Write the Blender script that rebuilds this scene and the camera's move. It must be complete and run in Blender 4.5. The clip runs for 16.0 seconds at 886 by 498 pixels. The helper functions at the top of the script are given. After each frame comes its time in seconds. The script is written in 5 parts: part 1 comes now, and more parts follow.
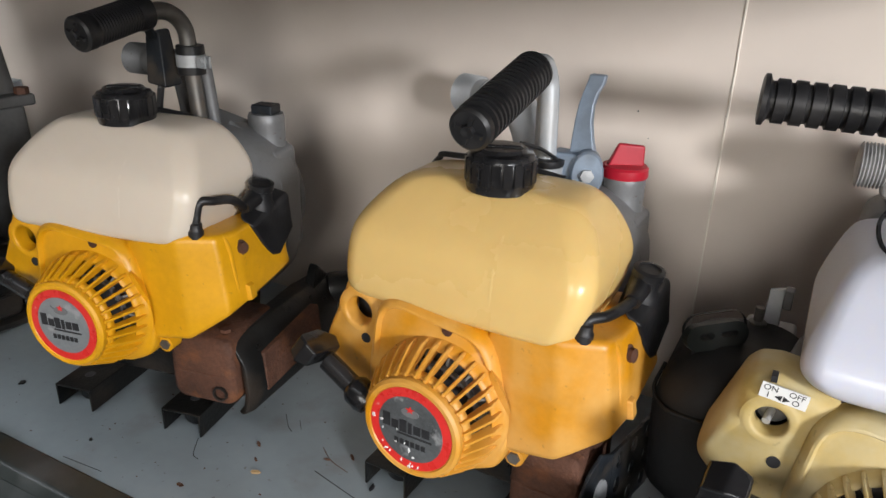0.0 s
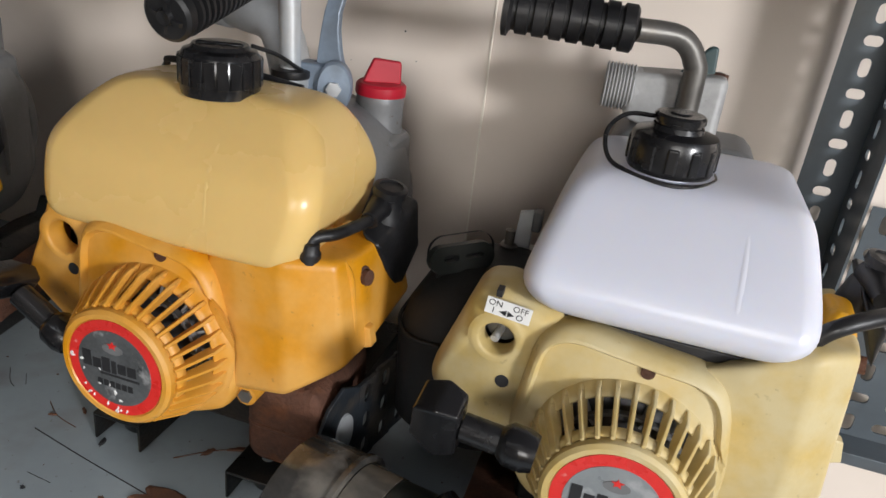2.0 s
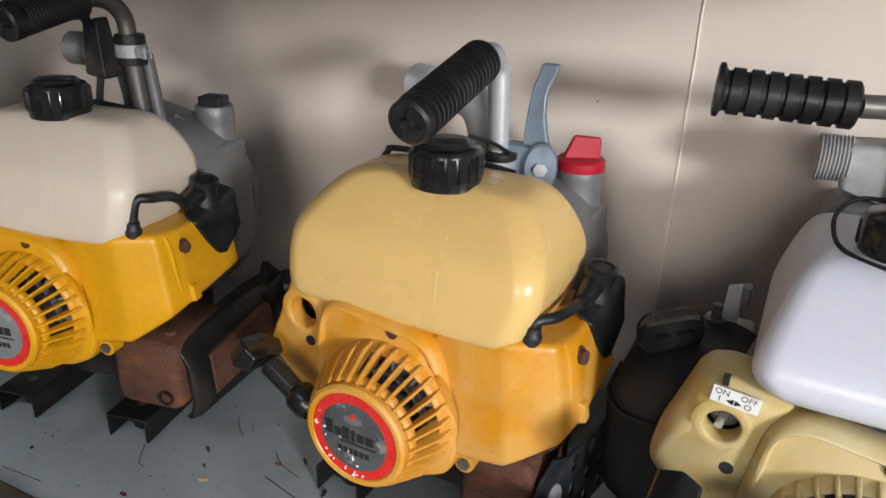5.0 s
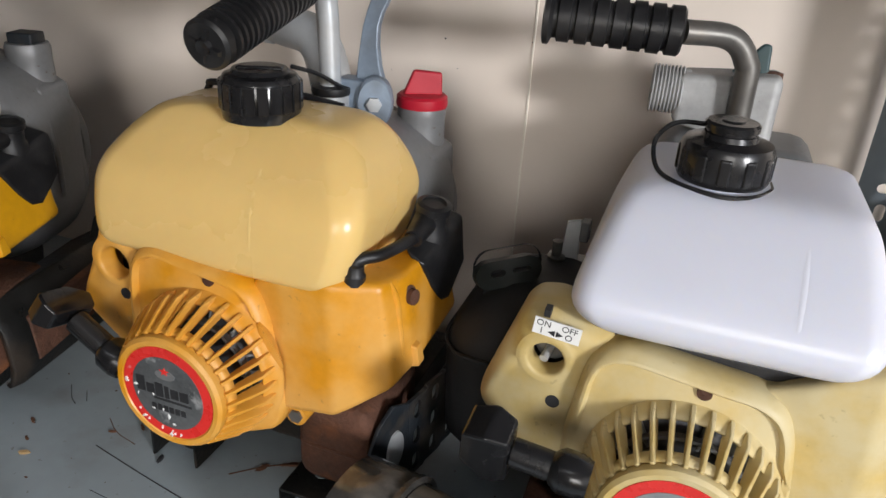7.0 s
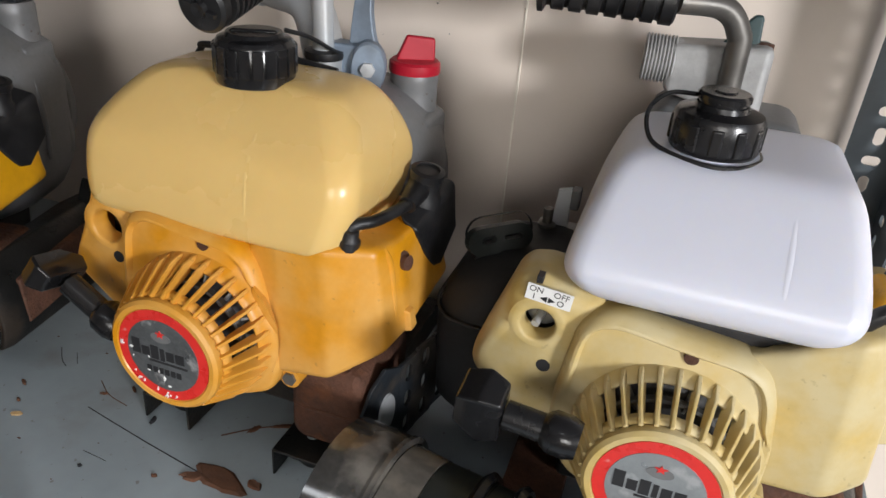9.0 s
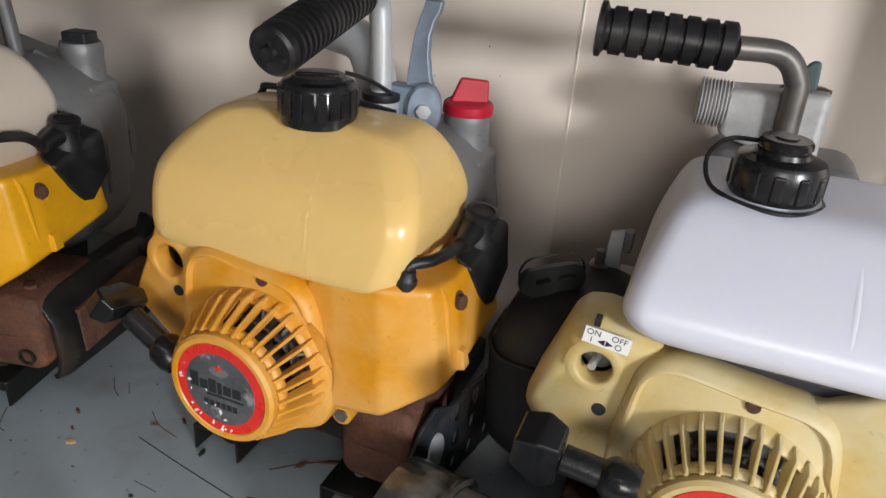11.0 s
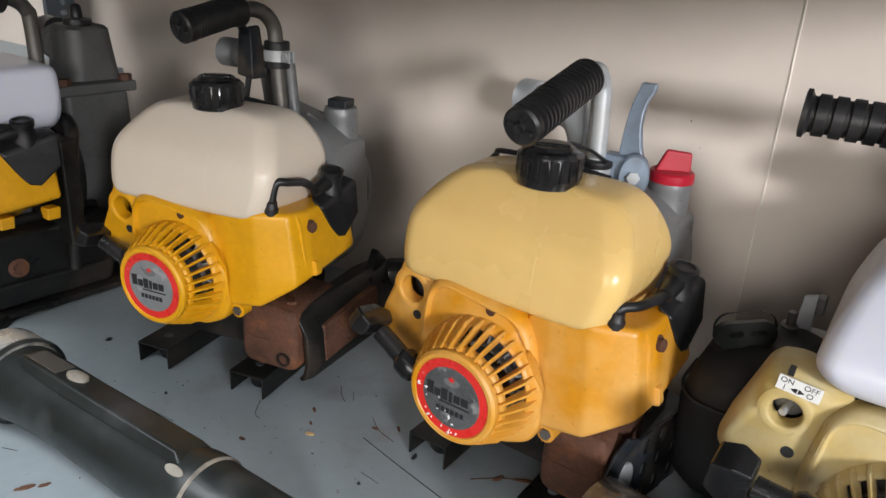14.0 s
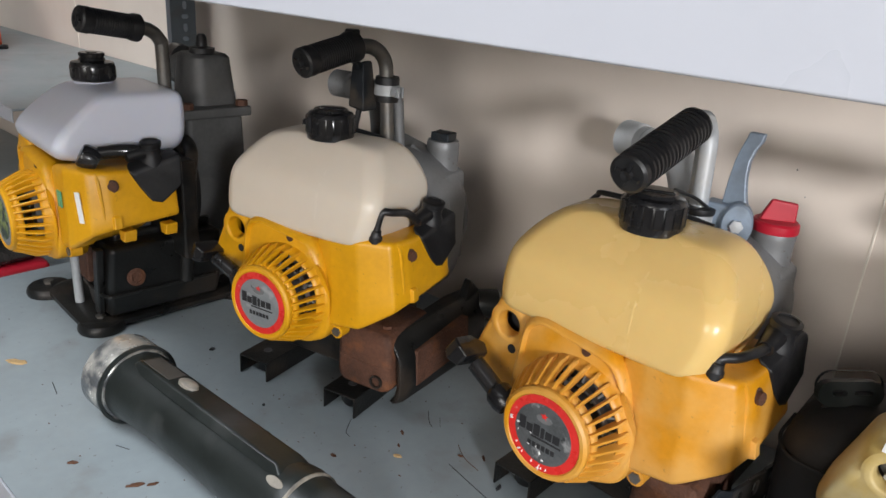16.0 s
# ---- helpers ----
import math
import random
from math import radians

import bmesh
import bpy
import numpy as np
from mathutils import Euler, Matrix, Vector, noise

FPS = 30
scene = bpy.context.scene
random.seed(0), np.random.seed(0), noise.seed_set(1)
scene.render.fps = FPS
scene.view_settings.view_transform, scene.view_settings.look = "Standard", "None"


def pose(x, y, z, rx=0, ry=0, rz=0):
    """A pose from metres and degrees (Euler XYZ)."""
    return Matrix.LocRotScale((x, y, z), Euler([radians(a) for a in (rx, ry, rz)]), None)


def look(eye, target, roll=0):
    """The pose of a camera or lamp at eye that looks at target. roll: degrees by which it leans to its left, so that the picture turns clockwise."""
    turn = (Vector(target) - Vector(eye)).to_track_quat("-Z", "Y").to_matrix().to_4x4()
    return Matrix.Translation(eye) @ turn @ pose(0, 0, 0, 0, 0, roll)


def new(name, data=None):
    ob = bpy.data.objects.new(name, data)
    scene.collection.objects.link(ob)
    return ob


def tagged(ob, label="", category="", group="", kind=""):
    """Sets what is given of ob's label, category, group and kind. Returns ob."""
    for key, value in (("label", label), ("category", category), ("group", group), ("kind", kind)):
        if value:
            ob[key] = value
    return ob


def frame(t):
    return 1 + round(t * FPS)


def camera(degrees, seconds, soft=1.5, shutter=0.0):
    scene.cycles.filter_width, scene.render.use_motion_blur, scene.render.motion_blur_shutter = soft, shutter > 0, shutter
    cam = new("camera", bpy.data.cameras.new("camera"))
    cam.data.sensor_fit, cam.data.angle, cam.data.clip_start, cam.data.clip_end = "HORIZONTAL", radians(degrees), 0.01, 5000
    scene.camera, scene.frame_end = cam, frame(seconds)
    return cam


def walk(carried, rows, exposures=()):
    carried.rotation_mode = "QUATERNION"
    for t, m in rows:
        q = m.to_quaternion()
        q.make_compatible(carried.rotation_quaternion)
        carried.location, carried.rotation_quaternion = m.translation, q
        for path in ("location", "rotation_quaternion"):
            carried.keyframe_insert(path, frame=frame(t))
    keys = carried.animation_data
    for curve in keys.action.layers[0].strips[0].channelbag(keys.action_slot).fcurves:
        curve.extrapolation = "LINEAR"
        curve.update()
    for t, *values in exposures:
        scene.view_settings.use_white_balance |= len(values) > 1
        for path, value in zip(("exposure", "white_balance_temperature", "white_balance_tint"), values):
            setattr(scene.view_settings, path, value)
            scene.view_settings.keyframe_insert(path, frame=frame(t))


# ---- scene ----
cam = camera(62.3, 16.0)
PATH = [
    (0, (-0.009, -0.006, 0.482), (-0.905, 1.608, -0.288), 1.7),
    (0.5, (0.03, 0.045, 0.453), (-0.688, 1.735, -0.339), 3.4),
    (1, (0.053, 0.064, 0.446), (-0.536, 1.796, -0.363), 4.5),
    (1.5, (0.053, 0.06, 0.443), (-0.456, 1.81, -0.379), 5.8),
    (2, (0.051, 0.058, 0.438), (-0.43, 1.811, -0.397), 6.9),
    (2.5, (0.047, 0.05, 0.433), (-0.466, 1.793, -0.404), 7.0),
    (3, (0.035, 0.045, 0.44), (-0.531, 1.77, -0.398), 6.4),
    (3.5, (-0.002, 0.028, 0.461), (-0.686, 1.716, -0.365), 5.0),
    (6, (0.023, 0.036, 0.481), (-0.84, 1.655, -0.317), 1.4),
    (6.5, (0.042, 0.057, 0.454), (-0.688, 1.721, -0.382), 2.3),
    (7, (0.048, 0.072, 0.451), (-0.554, 1.77, -0.416), 3.5),
    (7.5, (0.051, 0.069, 0.453), (-0.479, 1.781, -0.434), 4.1),
    (8, (0.049, 0.068, 0.454), (-0.47, 1.756, -0.484), 4.2),
    (8.5, (0.046, 0.066, 0.453), (-0.481, 1.746, -0.495), 4.5),
    (11, (0.028, 0.057, 0.457), (-0.611, 1.741, -0.411), 4.5),
    (11.5, (0.026, 0.04, 0.466), (-0.659, 1.72, -0.374), 4.0),
    (12, (0.029, 0.034, 0.47), (-0.697, 1.706, -0.353), 3.8),
    (12.5, (0.026, 0.011, 0.477), (-0.767, 1.665, -0.321), 3.6),
    (13, (0.022, 0.001, 0.476), (-0.841, 1.628, -0.303), 3.8),
    (13.5, (0.022, -0.029, 0.484), (-0.943, 1.55, -0.276), 3.5),
    (14, (0.03, -0.046, 0.486), (-1.019, 1.479, -0.274), 3.3),
    (14.5, (0.033, -0.05, 0.489), (-1.068, 1.44, -0.264), 3.3),
    (15, (0.027, -0.051, 0.492), (-1.117, 1.412, -0.25), 3.7),
    (15.5, (0.022, -0.057, 0.494), (-1.165, 1.372, -0.247), 4.0),
    (16, (0.022, -0.071, 0.503), (-1.205, 1.337, -0.213), 4.1),
]
walk(cam, [(t, look(eye, target, roll)) for t, eye, target, roll in PATH],
     [(0, 0.12), (0.5, 0.04), (1.5, -0.10), (2.0, -0.14), (2.5, -0.13), (3.5, -0.06), (6.0, 0.08), (7.0, -0.04), (8.0, -0.08), (11.0, -0.05), (12.5, 0.05), (14.0, 0.06), (16.0, 0.0)])

# ---- world and light ----
world = bpy.data.worlds.new("sky")
scene.world = world
world.use_nodes = True
wn = world.node_tree
sky = wn.nodes.new("ShaderNodeTexSky")
sky.sky_type, sky.sun_disc = "NISHITA", False
sky.sun_elevation, sky.sun_rotation = radians(35), radians(200)
wn.links.new(sky.outputs[0], wn.nodes["Background"].inputs[0])
wn.nodes["Background"].inputs[1].default_value = 0.12


def area_lamp(name, eye, target, w, h, watts, color):
    d = bpy.data.lights.new(name, "AREA")
    d.shape, d.size, d.size_y, d.energy, d.color = "RECTANGLE", w, h, watts, color
    ob = new(name, d)
    ob.matrix_world = look(eye, target)
    return ob


area_lamp("daylight_side_window", (2.30, -1.30, 0.87), (-0.12, 0.75, 0.32), 0.42, 0.42, 90, (0.98, 0.98, 1.0))
# added overhead lamp that lifts the shelf and engine fronts, no known source
area_lamp("overhead_fill_lamp", (-0.62, -0.58, 1.72), (-0.58, 0.1, 0.0), 1.8, 0.8, 40, (0.90, 0.95, 1.0))
# added front lamp that fills the dark sides, its opening is assumed
area_lamp("front_fill_lamp", (0.65, -2.5, 0.98), (-0.1, 0.5, 0.2), 1.0, 0.8, 32, (1.0, 0.96, 0.92))


# ---- materials ----
def material(name, rgb, rough=0.5, metal=0.0, var=0.12, scale=30.0, bump=0.0, bscale=120.0, stain=None, amount=0.0,
             sscale=12.0, coat=0.0, sub=0.0, rvar=0.1, ramp=(0.52, 0.66), speck=0.0):
    m = bpy.data.materials.new(name)
    m.use_nodes = True
    n, l = m.node_tree.nodes, m.node_tree.links
    b = n["Principled BSDF"]
    tc = n.new("ShaderNodeTexCoord")

    def tex(s, detail=6.0):
        t = n.new("ShaderNodeTexNoise")
        t.inputs["Scale"].default_value, t.inputs["Detail"].default_value = s, detail
        l.new(tc.outputs["Object"], t.inputs["Vector"])
        return t

    t1, t2 = tex(scale), tex(scale * 7.3)
    mix = n.new("ShaderNodeMath")
    mix.operation = "MULTIPLY_ADD"
    l.new(t2.outputs[0], mix.inputs[0])
    mix.inputs[1].default_value = 0.5
    l.new(t1.outputs[0], mix.inputs[2])
    mr = n.new("ShaderNodeMapRange")
    mr.inputs["From Min"].default_value, mr.inputs["From Max"].default_value = 0.5, 1.0
    mr.inputs["To Min"].default_value, mr.inputs["To Max"].default_value = 1 - var, 1 + var
    l.new(mix.outputs[0], mr.inputs["Value"])
    mul = n.new("ShaderNodeVectorMath")
    mul.operation = "SCALE"
    mul.inputs[0].default_value = rgb
    l.new(mr.outputs[0], mul.inputs["Scale"])
    col = mul.outputs[0]
    if stain:
        t3 = tex(sscale, 9.0)
        r = n.new("ShaderNodeValToRGB")
        r.color_ramp.elements[0].position, r.color_ramp.elements[1].position = ramp
        l.new(t3.outputs[0], r.inputs[0])
        am = n.new("ShaderNodeMath")
        am.operation = "MULTIPLY"
        am.inputs[1].default_value = amount
        l.new(r.outputs[0], am.inputs[0])
        mx = n.new("ShaderNodeMix")
        mx.data_type = "RGBA"
        l.new(am.outputs[0], mx.inputs[0])
        l.new(col, mx.inputs[6])
        mx.inputs[7].default_value = (*stain, 1)
        col = mx.outputs[2]
    if speck:
        t5 = tex(150.0, 3.0)
        sr = n.new("ShaderNodeMapRange")
        sr.inputs["From Min"].default_value, sr.inputs["From Max"].default_value = 0.68, 0.74
        sr.inputs["To Max"].default_value = speck
        l.new(t5.outputs[0], sr.inputs["Value"])
        ms = n.new("ShaderNodeMix")
        ms.data_type = "RGBA"
        l.new(sr.outputs[0], ms.inputs[0])
        l.new(col, ms.inputs[6])
        ms.inputs[7].default_value = (0.10, 0.065, 0.035, 1)
        col = ms.outputs[2]
    l.new(col, b.inputs["Base Color"])
    rr = n.new("ShaderNodeMapRange")
    rr.inputs["From Min"].default_value, rr.inputs["From Max"].default_value = 0.3, 0.7
    rr.inputs["To Min"].default_value, rr.inputs["To Max"].default_value = max(rough - rvar, 0.03), min(rough + rvar, 1)
    l.new(t1.outputs[0], rr.inputs["Value"])
    l.new(rr.outputs[0], b.inputs["Roughness"])
    b.inputs["Metallic"].default_value = metal
    b.inputs["Coat Weight"].default_value = coat
    b.inputs["Coat Roughness"].default_value = 0.15
    if sub:
        b.inputs["Subsurface Weight"].default_value = sub
        b.inputs["Subsurface Radius"].default_value = (1.0, 0.8, 0.6)
        b.inputs["Subsurface Scale"].default_value = 0.02
    if bump:
        t4 = tex(bscale, 4.0)
        bp = n.new("ShaderNodeBump")
        bp.inputs["Strength"].default_value, bp.inputs["Distance"].default_value = bump, 0.002
        l.new(t4.outputs[0], bp.inputs["Height"])
        l.new(bp.outputs[0], b.inputs["Normal"])
    return m


M_WALL = material("cream wall panel", (0.80, 0.705, 0.62), 0.55, var=0.03, scale=3, bump=0.06, bscale=60, stain=(0.5, 0.42, 0.33), amount=0.12, sscale=5)
M_SEAM = material("wall joint strip", (0.88, 0.82, 0.72), 0.5, var=0.06, scale=40, stain=(0.45, 0.35, 0.25), amount=0.25, sscale=30)
M_SHELF = material("grey shelf paint", (0.272, 0.311, 0.328), 0.42, speck=0.5, var=0.08, scale=9, bump=0.05, bscale=300, stain=(0.16, 0.14, 0.12), amount=0.45, sscale=14, ramp=(0.58, 0.74))
M_WHITE = material("white shelf enamel", (0.42, 0.43, 0.47), 0.35, var=0.02, scale=6)
M_POST = material("grey slotted steel", (0.105, 0.125, 0.142), 0.38, metal=0.25, var=0.08, scale=25, stain=(0.10, 0.09, 0.08), amount=0.4, sscale=20)
M_ROOM = material("room plaster", (0.38, 0.355, 0.33), 0.8, var=0.05, scale=2)
M_FLOOR = material("room concrete", (0.28, 0.27, 0.25), 0.8, var=0.1, scale=3)
M_YEL = material("chrome yellow plastic", (0.69, 0.335, 0.006), 0.4, speck=0.3, var=0.10, scale=22, bump=0.04, bscale=400, stain=(0.62, 0.30, 0.02), amount=0.30, sscale=26)
M_ORA = material("orange yellow faded plastic", (0.615, 0.258, 0.006), 0.42, speck=0.28, var=0.12, scale=26, bump=0.05, bscale=350, stain=(0.67, 0.385, 0.115), amount=0.65, sscale=20, ramp=(0.38, 0.62))
M_PALE = material("sun-bleached yellow plastic", (0.53, 0.38, 0.122), 0.5, speck=0.25, var=0.12, scale=30, bump=0.05, bscale=350, stain=(0.58, 0.495, 0.29), amount=0.9, sscale=26, ramp=(0.34, 0.60))
M_AMB = material("amber yellow tank plastic", (0.71, 0.487, 0.182), 0.27, var=0.03, scale=10, bump=0.02, bscale=200, sub=0.25, stain=(0.70, 0.46, 0.12), amount=0.07, sscale=16, rvar=0.03)
M_CREAM = material("cream tank plastic", (0.67, 0.59, 0.49), 0.34, var=0.02, scale=10, bump=0.02, bscale=200, sub=0.25, stain=(0.6, 0.5, 0.38), amount=0.15, sscale=12, rvar=0.03)
M_MILK = material("milky white tank plastic", (0.635, 0.65, 0.735), 0.30, var=0.015, scale=8, bump=0.02, bscale=200, sub=0.3, rvar=0.03)
M_AMBS = material("amber mould seam", (0.73, 0.51, 0.195), 0.30, var=0.03, scale=10)
M_CREAMS = material("cream mould seam", (0.69, 0.61, 0.51), 0.33, var=0.02, scale=10)
M_MILKS = material("milky mould seam", (0.66, 0.675, 0.755), 0.33, var=0.02, scale=8)
M_BLACK = material("black moulded plastic", (0.009, 0.009, 0.010), 0.23, var=0.2, scale=40, bump=0.03, bscale=300, stain=(0.07, 0.066, 0.062), amount=0.18, sscale=22)
M_RUB = material("dusty black rubber", (0.010, 0.010, 0.011), 0.42, var=0.2, scale=50, bump=0.1, bscale=250, stain=(0.085, 0.08, 0.078), amount=0.2, sscale=26)
M_ALU = material("dull cast aluminium", (0.205, 0.208, 0.212), 0.5, speck=0.6, metal=0.35, var=0.12, scale=28, bump=0.10, bscale=900, stain=(0.22, 0.21, 0.20), amount=0.5, sscale=16)
M_OXID = material("chalky oxidised aluminium", (0.40, 0.40, 0.395), 0.6, metal=0.15, var=0.15, scale=26, bump=0.1, bscale=600, speck=0.3, stain=(0.17, 0.165, 0.16), amount=0.7, sscale=20, ramp=(0.5, 0.68))
M_ALUD = material("dark oily casting", (0.095, 0.095, 0.094), 0.55, metal=0.3, var=0.2, scale=24, bump=0.12, bscale=700, stain=(0.07, 0.065, 0.06), amount=0.5, sscale=14, ramp=(0.45, 0.65))
M_MATTE = material("matte black plastic", (0.020, 0.0205, 0.0215), 0.50, var=0.2, scale=40, bump=0.05, bscale=300, stain=(0.04, 0.038, 0.036), amount=0.1, sscale=20)
M_MATTE.node_tree.nodes["Principled BSDF"].inputs["Specular IOR Level"].default_value = 0.22
M_BAND = material("yellowed clear plastic", (0.085, 0.078, 0.068), 0.16, var=0.3, scale=22, stain=(0.22, 0.19, 0.15), amount=0.6, sscale=24)
M_STEEL = material("worn steel tube", (0.15, 0.142, 0.13), 0.42, metal=0.6, var=0.15, scale=40, stain=(0.2, 0.16, 0.12), amount=0.5, sscale=25)
M_ZINC = material("zinc plated steel", (0.50, 0.52, 0.535), 0.42, metal=0.3, var=0.08, scale=30, stain=(0.42, 0.40, 0.38), amount=0.4, sscale=20)
M_BLUE = material("blue grey lever casting", (0.25, 0.31, 0.39), 0.45, metal=0.35, var=0.1, scale=40, stain=(0.16, 0.18, 0.20), amount=0.5, sscale=30)
M_RUST = material("rusty sheet steel", (0.088, 0.037, 0.021), 0.75, metal=0.1, var=0.45, scale=34, bump=0.7, bscale=300, speck=0.5, stain=(0.30, 0.105, 0.03), amount=0.6, sscale=26, ramp=(0.54, 0.72))
M_GRIME = material("oily black steel", (0.014, 0.014, 0.0135), 0.36, metal=0.3, var=0.25, scale=30, bump=0.2, bscale=250, stain=(0.075, 0.052, 0.036), amount=0.4, sscale=16)
M_PLATE = material("flaking blue black steel", (0.014, 0.018, 0.023), 0.5, metal=0.1, var=0.3, scale=40, bump=0.2, bscale=250, stain=(0.11, 0.085, 0.06), amount=0.5, sscale=24)
M_RED = material("red plastic", (0.42, 0.010, 0.026), 0.42, var=0.08, scale=30, stain=(0.35, 0.02, 0.03), amount=0.3)
M_DRED = material("red foil ring", (0.66, 0.03, 0.025), 0.32, var=0.08, scale=60, stain=(0.75, 0.66, 0.62), amount=0.5, sscale=45, ramp=(0.62, 0.68))
M_DSIL = material("silver foil disc", (0.33, 0.35, 0.36), 0.34, metal=0.5, var=0.12, scale=60, stain=(0.62, 0.62, 0.62), amount=0.6, sscale=40, ramp=(0.6, 0.66))
M_DSILD = material("dirty silver foil disc", (0.13, 0.138, 0.142), 0.36, metal=0.4, var=0.3, scale=50, stain=(0.55, 0.55, 0.55), amount=0.75, sscale=34, ramp=(0.60, 0.65))
# black for print, flecks and scratches; also paints shade in holes and gaps
M_INK_SHADE = material("black print and gap shade", (0.02, 0.02, 0.022), 0.5, var=0.2, scale=60)
M_PAPER = material("white label", (0.80, 0.80, 0.78), 0.4, var=0.03, scale=30)
M_DARK = material("dark engine inside", (0.10, 0.10, 0.105), 0.45, metal=0.5, var=0.3, scale=60)
M_CLEAR = material("scuffed lens plastic", (0.16, 0.17, 0.18), 0.22, metal=0.5, var=0.3, scale=40, stain=(0.62, 0.60, 0.55), amount=0.85, sscale=34, ramp=(0.44, 0.56))
M_SMOKE = material("smoky clear plastic", (0.045, 0.043, 0.040), 0.14, metal=0.25, var=0.4, scale=26, stain=(0.24, 0.22, 0.19), amount=0.7, sscale=30, ramp=(0.5, 0.7), coat=0.6, speck=0.4)
M_TORCH = material("scuffed torch plastic", (0.014, 0.0175, 0.0165), 0.38, var=0.25, scale=18, bump=0.06, bscale=220, stain=(0.085, 0.088, 0.088), amount=0.3, sscale=16)
M_TEAL = material("teal painted plug", (0.04, 0.075, 0.08), 0.4, var=0.2, scale=40)
M_GREEN = material("green foil sticker", (0.10, 0.48, 0.30), 0.3, metal=0.3, var=0.1, scale=60)
M_ORANGE = material("orange red plastic", (0.80, 0.10, 0.02), 0.4, var=0.08, scale=20)
M_DECB = material("dark green print", (0.03, 0.05, 0.045), 0.3, var=0.2, scale=50, stain=(0.30, 0.36, 0.10), amount=0.7, sscale=60, ramp=(0.5, 0.56))
M_DIRT = material("brown debris", (0.105, 0.046, 0.024), 0.9, var=0.3, scale=90, bump=0.3)
M_LEAFW = material("worn off-white plastic", (0.27, 0.245, 0.205), 0.5, var=0.2, scale=80, stain=(0.10, 0.09, 0.08), amount=0.6, sscale=60)
M_LEAF = material("dry leaf", (0.45, 0.30, 0.14), 0.7, var=0.2, scale=90)


# ---- mesh helpers ----
def part(name, bm, mat, parent=None, label="", m=None, smooth=True, bevel=0.0, segs=2, angle=35):
    if m is not None:
        bmesh.ops.transform(bm, matrix=m, verts=bm.verts)
    bmesh.ops.recalc_face_normals(bm, faces=bm.faces)
    me = bpy.data.meshes.new(name)
    bm.to_mesh(me)
    bm.free()
    if smooth:
        me.polygons.foreach_set("use_smooth", [True] * len(me.polygons))
        me.set_sharp_from_angle(angle=radians(angle))
    me.materials.append(mat)
    ob = new(name, me)
    if parent is not None:
        ob.parent = parent
    if label:
        tagged(ob, label)
    if bevel:
        b = ob.modifiers.new("edge", "BEVEL")
        b.width, b.segments, b.limit_method, b.angle_limit = bevel, segs, "ANGLE", radians(32)
        b.harden_normals = True
    return ob


def thing(name, m, label, category, group="", kind=""):
    ob = new(name)
    ob.matrix_world = m
    ob.empty_display_size = 0.02
    return tagged(ob, label, category, group, kind)


def box(x0, y0, z0, x1, y1, z1, bm=None):
    bm = bm or bmesh.new()
    r = bmesh.ops.create_cube(bm, size=1)
    for v in r["verts"]:
        v.co = Vector((x0 + (v.co.x + 0.5) * (x1 - x0), y0 + (v.co.y + 0.5) * (y1 - y0), z0 + (v.co.z + 0.5) * (z1 - z0)))
    return bm


def loft(rings, bm=None, cap=True, closed=True):
    """Joins rings of equal length into one skin."""
    bm = bm or bmesh.new()
    rows = [[bm.verts.new(p) for p in r] for r in rings]
    n = len(rows[0])
    for a, b in zip(rows, rows[1:]):
        for i in range(n if closed else n - 1):
            j = (i + 1) % n
            bm.faces.new((a[i], a[j], b[j], b[i]))
    if cap:
        bm.faces.new(rows[0][::-1])
        bm.faces.new(rows[-1])
    return bm


def lathe(profile, segs=32, bm=None, cap=True, a0=0.0, a1=360.0):
    """Turns (radius, height) pairs round z."""
    full = a1 - a0 >= 360
    cnt = segs if full else segs + 1
    ang = [radians(a0 + (a1 - a0) * i / segs) for i in range(cnt)]
    rings = [[(r * math.cos(a), r * math.sin(a), h) for a in ang] for r, h in profile]
    return loft(rings, bm, cap and full, full)


def rounded(cx, cy, hx, hy, r, z, n=6):
    r = min(r, hx * 0.999, hy * 0.999)
    out = []
    for sx, sy, a in ((1, 1, 0), (-1, 1, 90), (-1, -1, 180), (1, -1, 270)):
        for i in range(n + 1):
            t = radians(a + 90 * i / n)
            out.append((cx + sx * (hx - r) + r * math.cos(t), cy + sy * (hy - r) + r * math.sin(t), z))
    return out


def smooth_line(pts, step=6):
    p = [Vector(q) for q in pts]
    p = [p[0] * 2 - p[1]] + p + [p[-1] * 2 - p[-2]]
    out = []
    for i in range(1, len(p) - 2):
        for k in range(step):
            t = k / step
            a, b, c, d = p[i - 1:i + 3]
            out.append(0.5 * (2 * b + (c - a) * t + (2 * a - 5 * b + 4 * c - d) * t * t + (3 * b - a - 3 * c + d) * t ** 3))
    return out + [p[-2]]


def tube(pts, radius, segs=12, bm=None, smooth=True, radii=None):
    line = smooth_line(pts) if smooth else [Vector(p) for p in pts]
    rings, up = [], None
    for i, p in enumerate(line):
        d = (line[min(i + 1, len(line) - 1)] - line[max(i - 1, 0)]).normalized()
        if up is None:
            up = d.orthogonal().normalized()
        up = (up - d * up.dot(d)).normalized()
        side = d.cross(up)
        r = radius if radii is None else radii[0] + (radii[1] - radii[0]) * i / (len(line) - 1)
        rings.append([p + (up * math.cos(a) + side * math.sin(a)) * r for a in (2 * math.pi * k / segs for k in range(segs))])
    return loft(rings, bm)


def along(a, b, roll=0):
    """The pose that turns z into the way from a to b, at a."""
    d = Vector(b) - Vector(a)
    return Matrix.Translation(a) @ d.to_track_quat("Z", "Y").to_matrix().to_4x4() @ Matrix.Rotation(radians(roll), 4, "Z")


